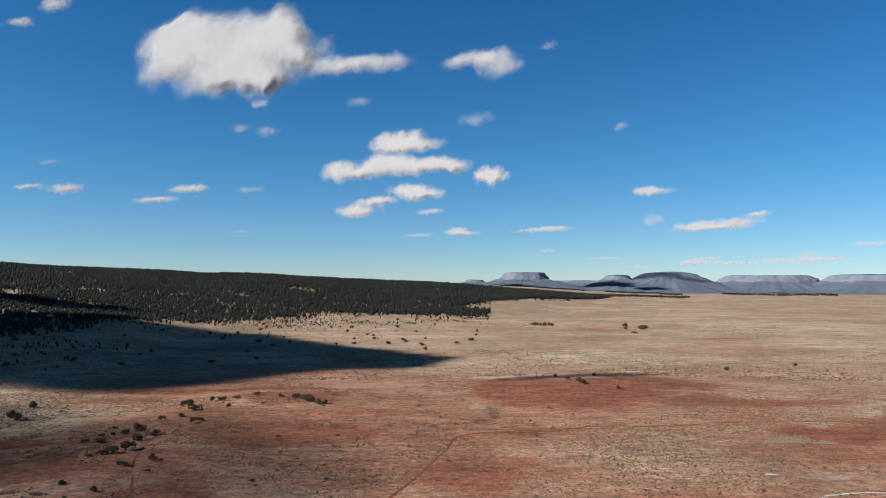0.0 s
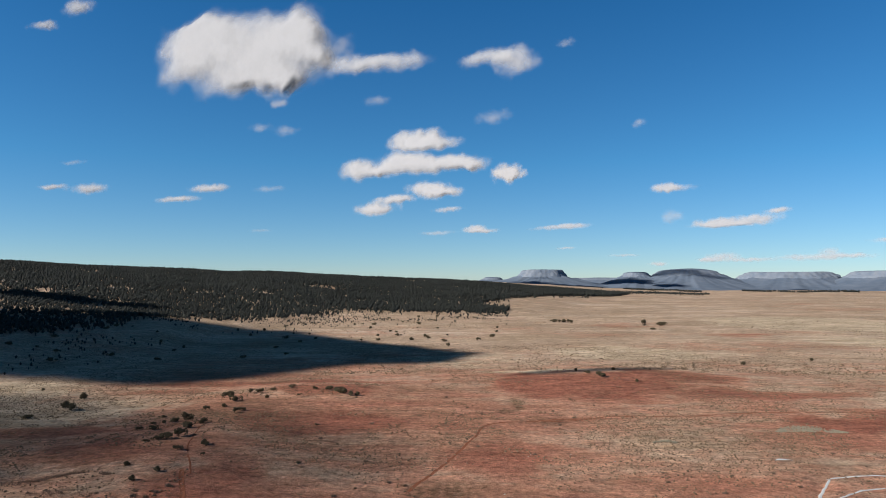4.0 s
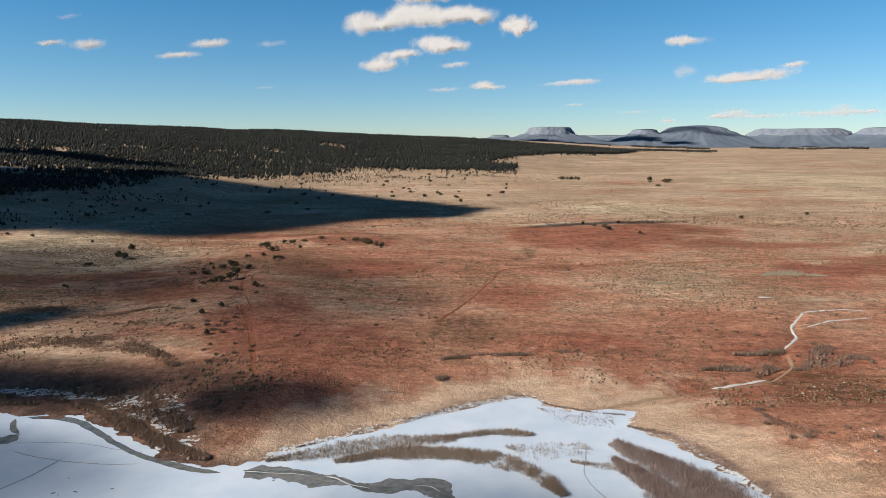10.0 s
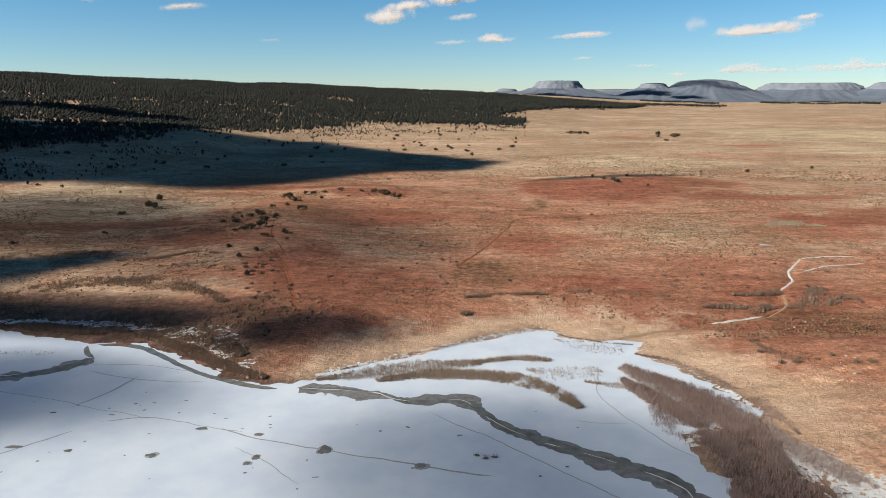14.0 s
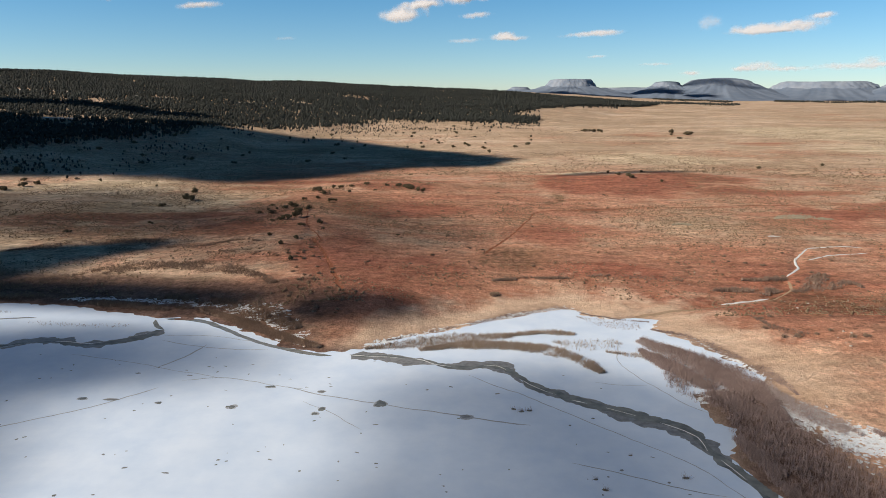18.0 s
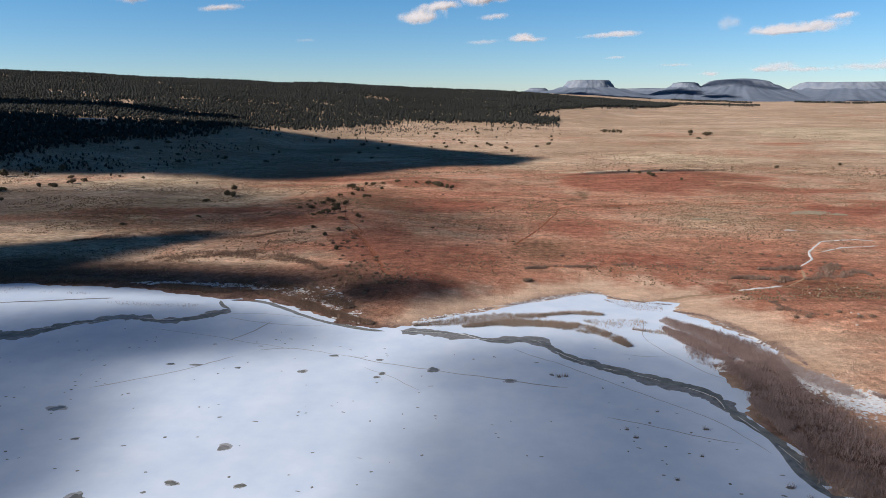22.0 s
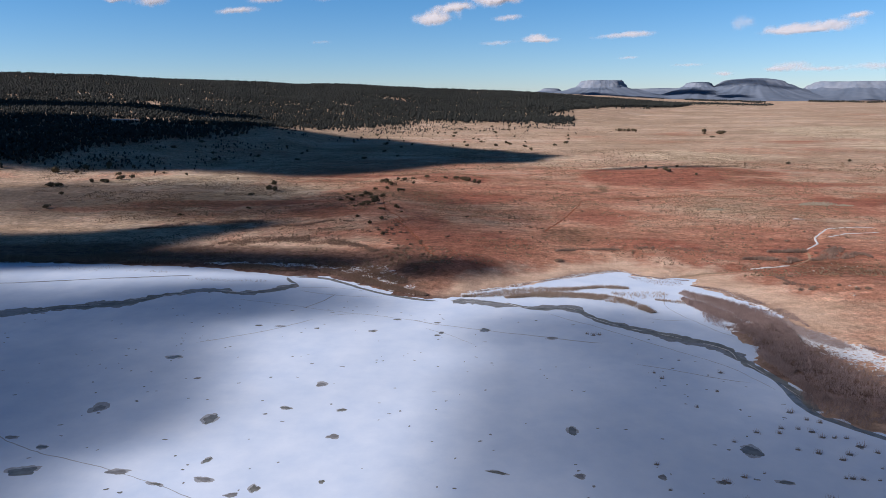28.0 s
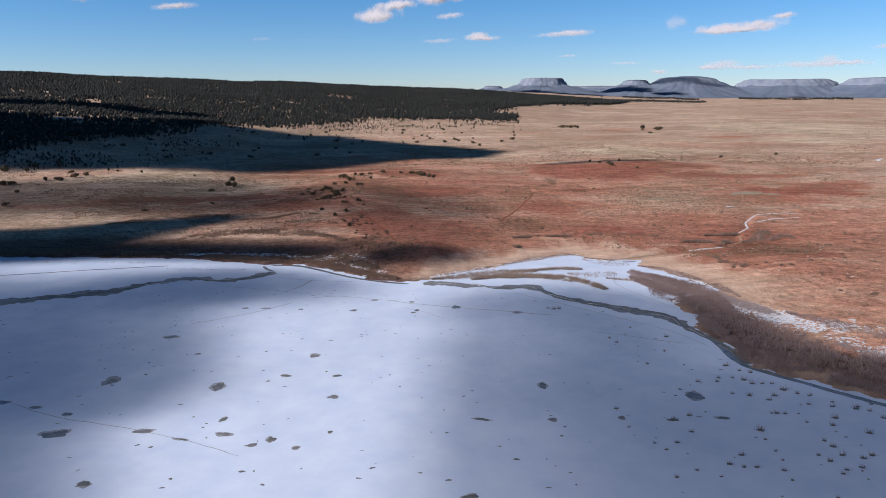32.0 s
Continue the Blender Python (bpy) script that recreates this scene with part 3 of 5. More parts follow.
sky_cloud(1.37, 4.05, [(-17, 10, 83, 23), (17, -10, 115, 16)], "thin flat white cloud low in the sky", 170, 0.90, 0.60)
sky_cloud(8.18, 4.22, [(-36, -6, 194, 16), (36, 6, 112, 14)], "thin flat grey-white cloud low in the sky", 177, 0.70, 0.70)
sky_cloud(-20.83, 6.53, [(82, 27, 131, 26), (-82, -27, 135, 20)], "thin flat white cloud", 184, 0.85, 0.60)
sky_cloud(-15.12, 7.09, [(0, 0, 112, 22)], "faint wisp of cloud", 191, 0.40, 0.90)
sky_cloud(-6.86, 14.16, [(0, 0, 101, 36)], "faint wisp of cloud", 198, 0.35, 0.90)
sky_cloud(2.60, 12.96, [(0, 0, 113, 50)], "faint wisp of cloud", 205, 0.40, 0.90)
sky_cloud(-14.92, 11.74, [(-72, 18, 78, 31), (72, -18, 84, 31)], "faint wisp of cloud", 212, 0.35, 0.90)
sky_cloud(16.24, 7.09, [(19, -6, 159, 29), (-19, 6, 70, 26)], "small flat white cloud", 219, 0.75, 0.70)
sky_cloud(21.52, 4.46, [(-160, -12, 137, 32), (-64, -25, 210, 17), (60, 0, 153, 27), (165, 38, 88, 19)], "long flat white cloud", 226, 0.85, 0.60)
sky_cloud(16.36, 4.81, [(0, 0, 83, 47)], "faint wisp of cloud", 233, 0.45, 0.90)
sky_cloud(20.26, 1.54, [(-26, 14, 106, 27), (128, -9, 144, 15), (-103, -5, 77, 13)], "low white cloud bank near the horizon", 240, 0.75, 0.70)
sky_cloud(27.10, 1.73, [(0, 19, 66, 26), (-109, -12, 200, 22), (109, -8, 128, 13)], "low white cloud bank near the horizon", 247, 0.70, 0.70)
sky_cloud(15.35, 1.20, [(0, 0, 71, 14)], "small low white cloud", 254, 0.80, 0.70)
sky_cloud(8.37, 2.50, [(0, 0, 65, 10)], "thin low streak of cloud", 261, 0.60, 0.80)
sky_cloud(12.80, 1.88, [(0, 0, 110, 10)], "thin low streak of cloud", 268, 0.60, 0.80)
sky_cloud(-29.98, 18.25, [(72, 39, 72, 50), (-72, -39, 84, 28)], "small torn white cloud", 184, 0.80, 0.70)
sky_cloud(-29.17, 6.58, [(84, -8, 105, 29), (-84, 8, 76, 17)], "thin flat white cloud", 191, 0.85, 0.60)
sky_cloud(14.12, 12.08, [(0, 0, 44, 32)], "faint wisp of cloud", 261, 0.45, 0.90)
sky_cloud(8.45, 18.31, [(0, 0, 76, 28)], "faint wisp of cloud", 268, 0.30, 0.90)
sky_cloud(30.88, 2.68, [(0, 0, 115, 17)], "thin low streak of cloud", 289, 0.70, 0.80)
sky_cloud(-2.00, 3.78, [(0, 0, 134, 16)], "thin low streak of cloud", 296, 0.50, 0.80)
sky_cloud(-29.04, 8.36, [(0, 0, 75, 17)], "faint wisp of cloud", 303, 0.30, 0.90)
sky_cloud(-15.86, 3.84, [(0, 0, 77, 12)], "faint wisp of cloud", 310, 0.30, 0.90)


def shade_cloud(label, blobs, seed, density, soft, high=620.0):
    """A cloud up towards the sun, over the ground that it shades."""
    shift = SUN * (high / SUN.z)
    cx, cy = np.mean([q[0] for q in blobs]), np.mean([q[1] for q in blobs])
    local = [(q[0] - cx, q[1] - cy, *q[2:]) for q in blobs]
    cloud("cloud", label, (cx + shift.x, cy + shift.y, high), (1, 0, 0), (0, 1, 0), local, 14, seed, density, soft, 110, 0.4, "clouds towards the sun", GREY_VAPOUR, 0.4)


shade_cloud("large grey cloud bank drifting towards the sun",
            [(-215, 600, 125, 240, 10), (-128, 590, 72, 150, 32), (-68, 562, 40, 78, 46), (-175, 440, 90, 84, 20), (-325, 590, 120, 205), (-435, 580, 130, 190), (-560, 560, 160, 205), (-750, 520, 230, 270)], 301, 1.0, 0.22)
shade_cloud("trailing wisp of grey cloud drifting towards the sun", [(-36, 522, 34, 10, 12), (-22, 560, 22, 12, 20)], 310, 0.8, 0.5)
shade_cloud("long thin grey cloud drifting towards the sun", [(-600, 960, 150, 80, 8), (-430, 930, 110, 44, -20), (-760, 930, 170, 110)], 302, 0.95, 0.3)
# unseen streak, added only to cast the dark line behind the second mound
shade_cloud("small thin cloud streak added out of view to shade the mound", [(98, 425, 50, 13, 3), (60, 418, 30, 10, 8)], 303, 0.6, 0.5)
shade_cloud("ragged grey cloud strip drifting towards the sun", [(-163, 184, 40, 15, 24), (-196, 158, 52, 30, 25), (-245, 138, 70, 40)], 304, 0.97, 0.4)
shade_cloud("small soft grey cloud drifting towards the sun", [(-50, 110, 21, 17, 10)], 305, 0.9, 0.6)
shade_cloud("low grey cloud strip drifting towards the sun", [(-120, 123, 66, 13, -6), (-190, 126, 70, 18), (-260, 116, 70, 20)], 308, 0.88, 0.5)
shade_cloud("broad thin veil of cloud drifting towards the sun",
            [(-108, 78, 62, 28, -14), (-152, 30, 56, 60), (-132, -36, 56, 76), (-235, 20, 90, 130)], 306, 0.68, 0.75)
# two unseen veils added to dim the sunlight on the left plain and hill
shade_cloud("faint veil of cloud added out of view to dim the plain", [(-215, 275, 110, 85, -6), (-310, 260, 130, 120), (-150, 240, 60, 60)], 309, 0.5, 1.0)
shade_cloud("wide thin haze of cloud added out of view to dim the hill", [(-100, 230, 105, 130), (-60, 190, 70, 80)], 311, 0.40, 1.3)
shade_cloud("broad soft cloud drifting towards the sun",
            [(-8, 58, 38, 28, -35), (-2, 28, 40, 38), (0, -10, 46, 48), (2, -62, 52, 60), (38, -30, 52, 62)], 307, 0.56, 0.8)



# ---- mesas on the horizon ----
def mesa(label, az, dist, half_long, half_deep, tall, talus, seed, turn=0.0, cliff=0.42, dome=0.0):
    """A table mountain: long foot slopes, a broken cliff band and a flat or domed top."""
    a = radians(az)
    n, rings = 260, [0.0, 0.2, 0.4, 0.6, 0.78, 0.85, 0.90, 0.95, 1.0, 1.02, 1.08, 1.18, 1.32, 1.5, 1.7, 1.95, 2.25, 2.6]
    t = np.linspace(0, 2 * np.pi, n, endpoint=False)
    verts = []
    gully = fbm(np.cos(t) * 9, np.sin(t) * 9, 1.3, 5, seed)
    broad = fbm(np.cos(t) * 3, np.sin(t) * 3, 2.0, 4, seed + 9)
    for k, s in enumerate(rings):
        if s <= 1.0:
            rx, ry = s * half_long * (1 + 0.10 * broad + 0.05 * gully), s * half_deep * (1 + 0.10 * broad + 0.05 * gully)
            z = tall * (1 + dome * (1 - s * s) + 0.02 * fbm(np.cos(t) * s * 6, np.sin(t) * s * 6, 2, 3, seed + 3))
            z = z - tall * cliff * smooth(0.80, 1.0, np.float64(s)) * (0.8 + 0.35 * gully)
        else:
            q = (s - 1.0) / 1.6
            x0, y0 = (half_long + q * talus) * np.cos(t), (half_deep + q * talus) * np.sin(t)
            rx, ry = half_long * (1 + 0.1 * broad) + q * talus * (1 + 0.13 * gully), half_deep * (1 + 0.1 * broad) + q * talus * (1 + 0.13 * gully)
            z = tall * (1 - cliff) * np.clip(1 - q, 0, 1) ** 2.0 * (1 + 0.10 * fbm(x0 * (1 + q), y0 * (1 + q), 45, 5, seed + 6) * (1 - q)) - 4 * (s > 2.5)
        x, y = rx * np.cos(t), ry * np.sin(t)
        verts.append(np.stack([x, y, np.broadcast_to(z, x.shape)], 1))
    verts = np.vstack(verts)
    i = np.arange(len(rings) * n).reshape(len(rings), n)
    j = np.roll(i, -1, 1)
    faces = np.stack([i[:-1], i[1:], j[1:], j[:-1]], -1).reshape(-1, 4)
    ob = new("mesa")
    ring_of = np.repeat(np.arange(len(rings) - 1), n)
    lip, base = rings.index(0.85) - 1, rings.index(1.02)
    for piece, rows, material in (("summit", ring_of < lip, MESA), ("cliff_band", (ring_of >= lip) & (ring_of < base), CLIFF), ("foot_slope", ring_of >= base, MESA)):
        own = faces[rows]
        used = np.unique(own)
        remap = np.zeros(len(verts), int)
        remap[used] = np.arange(len(used))
        part(piece, raw_mesh(piece, verts[used], remap[own], material), ob, "pale broken cliff" if piece == "cliff_band" else "")
    ob.matrix_world = pose(dist * math.sin(a), dist * math.cos(a), 0, 0, 0, turn - az)
    return tagged(ob, label, "mesa", "mesas on the horizon")


mesa("flat-topped butte with cliffs above long foot slopes", 6.45, 4450, 150, 110, 118, 560, 11, 0, 0.3, 0.03)
mesa("low rounded foothill beside the flat-topped butte", 2.5, 4500, 60, 60, 70, 330, 12, 0, 0.1, 0.1)
mesa("low blue ridge between the butte and the long mesa", 11.0, 4700, 260, 60, 66, 160, 17, 0, 0.1, 0.1)
mesa("pointed dark knob at the end of the long mesa", 13.7, 4430, 85, 60, 96, 400, 13, 0, 0.16, 0.10)
mesa("broad domed mesa with pale broken cliffs", 17.5, 4480, 200, 120, 104, 470, 14, 0, 0.18, 0.20)
mesa("long level mesa with a pale cliff band", 24.4, 4560, 270, 120, 102, 380, 15, 0, 0.34)
mesa("long level mesa end with rounded shoulders", 31.2, 4520, 260, 120, 98, 400, 16, 0, 0.3, 0.1)
mesa("long level mesa fading into the distance", 38.5, 4560, 300, 120, 96, 230, 18, 0, 0.42)


# ---- tracks ----
def ribbon(line, wide, z, r, ragged=0.35, step=0.8, tall=0.0):
    """A strip of uneven width along a line; with tall, a low ridge."""
    p = line_through(line, step, 0.45, int(r.integers(1000)))
    d = np.gradient(p, axis=0)
    n = np.stack([-d[:, 1], d[:, 0]], 1) / (np.hypot(*d.T)[:, None] + 1e-9)
    k = np.arange(len(p)) * step
    end = np.minimum(1, np.minimum(np.arange(len(p)), np.arange(len(p))[::-1]) / 3 + 0.05)
    seed = int(r.integers(1000))
    wl = wide / 2 * end * (1 + 1.3 * ragged * fbm(k, k * 0, 11, 5, seed) + 0.25 * ragged * fbm(k, k * 0, 1.7, 3, seed + 3))
    wr = wide / 2 * end * (1 + 1.3 * ragged * fbm(k, k * 0 + 50, 11, 5, seed + 7) + 0.25 * ragged * fbm(k, k * 0, 1.7, 3, seed + 5))
    wl, wr = np.maximum(wl, 0.04), np.maximum(wr, 0.04)
    if np.ndim(z):
        z = np.interp(np.linspace(0, 1, len(p)), np.linspace(0, 1, len(z)), z)
    z = np.broadcast_to(z, len(p))
    top = tall * (0.7 + 0.4 * fbm(k, k * 0, 3, 3, seed + 9)) * end
    v = np.stack([np.column_stack([p + n * wl[:, None], z]), np.column_stack([p, z + top + 0.003]), np.column_stack([p - n * wr[:, None], z])], 1)
    return v.reshape(-1, 3), grid_faces(len(p), 3)[:, ::-1]


def lay_track(label, line, wide, material, seed):
    r = np.random.default_rng(seed)
    v, f = ribbon(line, wide, 0.0, r, 0.3, 1.0)
    v[:, 2] = height(v[:, 0], v[:, 1]) + 0.06
    tagged(new("road_track", raw_mesh("road_track", v, f, material)), label, "track", kind="structure")


lay_track("bare dirt track across the red plain", TRACK, 1.0, TRODDEN, 201)
lay_track("faint dirt track along the plain", [(18, 272), (40, 276), (59, 284), (100, 290), (143, 297), (210, 296)], 1.1, TRODDEN, 202)
lay_track("worn red path down the hill", [(-101, 262), (-100, 248), (-97, 232), (-92, 215), (-85, 198), (-80, 186)], 0.5, TRODDEN, 203)
lay_track("red washed gully down the hill", GULLY[1:], 1.2, TRODDEN, 204)
lay_track("red dirt track beside the creek", [(20, 112), (36, 119), (50, 122), (64, 129), (74, 140), (78, 152)], 0.8, SAND, 206)


# ---- trees ----
rng = np.random.default_rng(7)
OCTA_V = np.array([(1, 0, 0), (-1, 0, 0), (0, 1, 0), (0, -1, 0), (0, 0, 1), (0, 0, -1)], float)
OCTA_F = np.array([(0, 2, 4), (2, 1, 4), (1, 3, 4), (3, 0, 4), (2, 0, 5), (1, 2, 5), (3, 1, 5), (0, 3, 5)])


def clumps(centres, sizes, r, flat=0.8):
    """Small ragged leaf clumps, as verts and faces."""
    v = OCTA_V[None] * (0.65 + 0.7 * r.random((len(centres), 6, 1)))
    a = r.random(len(centres)) * 6.283
    c, s = np.cos(a)[:, None], np.sin(a)[:, None]
    x, y = v[..., 0] * c - v[..., 1] * s, v[..., 0] * s + v[..., 1] * c
    v = np.stack([x, y, v[..., 2] * flat], -1) * np.asarray(sizes)[:, None, None] + centres[:, None]
    return v.reshape(-1, 3), (OCTA_F[None] + 6 * np.arange(len(centres))[:, None, None]).reshape(-1, 3)


def limb(points, r0, r1, sides=6):
    p = np.array(points, float)
    t = np.linspace(0, 2 * np.pi, sides, endpoint=False)
    rad = np.linspace(r0, r1, len(p))
    v = p[:, None] + rad[:, None, None] * np.stack([np.cos(t), np.sin(t), 0 * t], 1)[None]
    i = np.arange(len(p) * sides).reshape(len(p), sides)
    j = np.roll(i, -1, 1)
    return v.reshape(-1, 3), np.stack([i[:-1], j[:-1], j[1:], i[1:]], -1).reshape(-1, 4)


def join(pieces):
    verts, faces, at = [], [], 0
    for v, f in pieces:
        verts.append(v), faces.append(f + at)
        at += len(v)
    return np.vstack(verts), np.vstack(faces)


def juniper_meshes(seed, wide, tall):
    """A round juniper about a metre high by its unit, with forked trunk and uneven crown."""
    r = np.random.default_rng(seed)
    lobes = [(r.normal(0, 0.30) * wide, r.normal(0, 0.30) * wide, tall * r.uniform(0.35, 0.72), r.uniform(0.22, 0.40)) for _ in range(8)]
    lobes.append((0, 0, tall * 0.72, 0.3))
    cs, ss = [], []
    for x, y, z, rad in lobes:
        m = 26
        d = r.normal(size=(m, 3))
        d /= np.linalg.norm(d, axis=1)[:, None]
        p = np.array([x, y, z]) + d * rad * (0.55 + 0.5 * r.random((m, 1))) * np.array([wide, wide, 0.95 * tall])
        cs.append(p[p[:, 2] > 0.08]), ss.append(r.uniform(0.07, 0.15, (p[:, 2] > 0.08).sum()))
    crown = raw_mesh("crown", *clumps(np.vstack(cs), np.concatenate(ss), r), NEEDLES)
    bits = [limb([(0, 0, -0.06), (0.02, 0.0, 0.15), (0.0, 0.03, 0.42)], 0.07, 0.03)]
    for x, y, z, rad in lobes[:5]:
        bits.append(limb([(0, 0, 0.10), (x * 0.5, y * 0.5, z * 0.6), (x, y, z)], 0.035, 0.012, 5))
    return crown, raw_mesh("trunk", *join(bits), BARK)


JUNIPERS = []
for k, (w, t) in enumerate([(1.0, 1.0), (1.25, 0.95), (0.85, 1.15), (1.1, 1.0), (0.8, 1.0), (1.4, 0.9)]):
    JUNIPERS.append(juniper_meshes(50 + k, w, t))


def plant(x, y, tall, label, group, kind=None):
    k = int(rng.integers(len(JUNIPERS))) if kind is None else kind
    crown, trunk = JUNIPERS[k]
    root = new("juniper_tree")
    s = tall / 1.05
    root.matrix_world = pose(x, y, float(height(x, y)[0]), 0, 0, rng.uniform(0, 360)) @ Matrix.Diagonal((s * rng.uniform(0.9, 1.15), s, s, 1))
    part("crown", crown, root)
    part("trunk", trunk, root)
    tagged(root, label, "tree", group)


HILL_TREES = [(-123, 249, 2), (-117, 246, 3.4), (-122, 258, 2), (-125, 275, 2.2), (-118, 259, 2.2), (-114, 260, 3), (-114, 270, 4), (-110, 265, 2.6),
              (-112, 287, 3), (-107, 252, 3.2), (-104, 247, 4.2), (-102, 257, 3.8), (-105, 230, 4.6), (-102, 233, 5), (-108, 229, 3), (-111, 227, 2),
              (-89, 222, 3.2), (-95, 214, 3), (-103, 196, 2.6), (-90, 187, 3)]
CREST_TREES = [(-94, 180, 2.4), (-97, 279, 3), (-96, 284, 2.6), (-106, 293, 2.4), (-110, 313, 4.6), (-106, 306, 4), (-105, 328, 3), (-101, 329, 3),
               (-101, 335, 2), (-93, 313, 2.4), (-96, 336, 2), (-88, 342, 2.8), (-76, 338, 2.2), (-68, 336, 3.2), (-63, 332, 4), (-60, 329, 4),
               (-56, 325, 3.6), (-53, 326, 2.8), (-80, 320, 1.6), (-84, 157, 2.4), (-84, 207, 1.4), (-53, 202, 1.2)]
WEST_TREES = [(-364, 370, 6), (-348, 370, 3.6), (-356, 395, 4.2), (-340, 400, 6), (-325, 409, 2.6), (-309, 325, 3.4), (-303, 329, 3), (-299, 326, 3),
              (-313, 366, 3), (-298, 342, 4), (-296, 353, 3.2), (-326, 307, 4), (-321, 307, 3.6), (-297, 274, 2.4), (-181, 303, 4.2), (-176, 299, 4),
              (-186, 328, 3.8), (-184, 280, 2.2), (-219, 350, 1.8), (-168, 232, 1.6), (-196, 214, 1.6), (-285, 377, 2), (-263, 367, 2.4), (-275, 227, 3)]
PLAIN_TREES = [(125, 970, 5), (130, 960, 4), (136, 962, 5), (141, 953, 4.5), (145, 952, 4), (231, 908, 6), (215, 807, 3), (244, 875, 6), (224, 880, 3),
               (65, 417, 2), (70, 404, 2), (74, 389, 3.4), (87, 416, 2), (91, 374, 1.8), (183, 464, 2.4), (240, 490, 2.4), (-14, 593, 3.2)]
for x, y, s in HILL_TREES:
    plant(x, y, 0.58 * s, "round dark green juniper on the red hill", "junipers on the hill")
for x, y, s in CREST_TREES:
    plant(x, y, 0.72 * s, "small round juniper along the hill crest", "junipers on the hill")
for x, y, s in WEST_TREES:
    plant(x, y, 0.85 * s, "lone round juniper in dry tan grass", "junipers on the plain")
for x, y, s in PLAIN_TREES:
    plant(x, y, s, "far dark juniper on the open plain", "junipers on the plain")
for k in range(150):
    x, y = rng.uniform(-520, 60), rng.uniform(470, 1120)
    if y > 640 - 0.0 * x or x < -120:
        plant(x, y, rng.uniform(1.4, 3.6), "scattered dark juniper before the forest edge", "junipers before the forest", int(rng.integers(6)))

FRONT_AZ = [-60, -45, -37, -29, -23, -17, -14.5, -9, -4, 0.6, 3.6, 3.9, 7.1, 9.4, 12, 14]
FRONT_D = [520, 575, 660, 720, 840, 940, 965, 1085, 1095, 1105, 1145, 1530, 1680, 1790, 2030, 2300]


def tree_shapes(count, seed, low=4, most=7):
    """A few coarse conifers of unit height, seen from afar."""
    r = np.random.default_rng(seed)
    shapes = []
    for _ in range(count):
        m = int(r.integers(low, most))
        z = np.sort(r.uniform(0.12, 0.92, m))
        z[0], z[-1] = 0.25, 0.9
        wide = 0.36 * np.sin(np.pi * np.clip(1.05 - z, 0, 1) ** 0.8) + 0.09
        c = np.stack([r.normal(0, 0.09, m), r.normal(0, 0.09, m), z], 1)
        v, f = clumps(c, wide * r.uniform(0.85, 1.25, m), r, 1.25)
        shapes.append((v, f))
    return shapes


def forest(name, label, x, y, tall, material, seed, shapes):
    r = np.random.default_rng(seed)
    z = height(x, y)
    pick = r.integers(0, len(shapes), len(x))
    vs, fs, at = [], [], 0
    for k, (v, f) in enumerate(shapes):
        m = pick == k
        n = int(m.sum())
        if not n:
            continue
        a = r.random(n) * 6.283
        c, s = np.cos(a)[:, None], np.sin(a)[:, None]
        h = tall[m][:, None]
        px = (v[:, 0] * c - v[:, 1] * s) * h + x[m][:, None]
        py = (v[:, 0] * s + v[:, 1] * c) * h + y[m][:, None]
        pz = v[:, 2] * h + z[m][:, None]
        vs.append(np.stack([px, py, pz], -1).reshape(-1, 3))
        fs.append((f[None] + len(v) * np.arange(n)[:, None, None]).reshape(-1, 3) + at)
        at += n * len(v)
    tagged(new(name, raw_mesh(name, np.vstack(vs), np.vstack(fs), material)), label, "forest", kind="stuff")


SNOW_GAPS = [(-37, 1510), (-35, 1500), (-33.5, 1480), (-32, 1465), (-28.5, 1400), (-26, 1360), (-34.5, 900), (-20, 1290)]


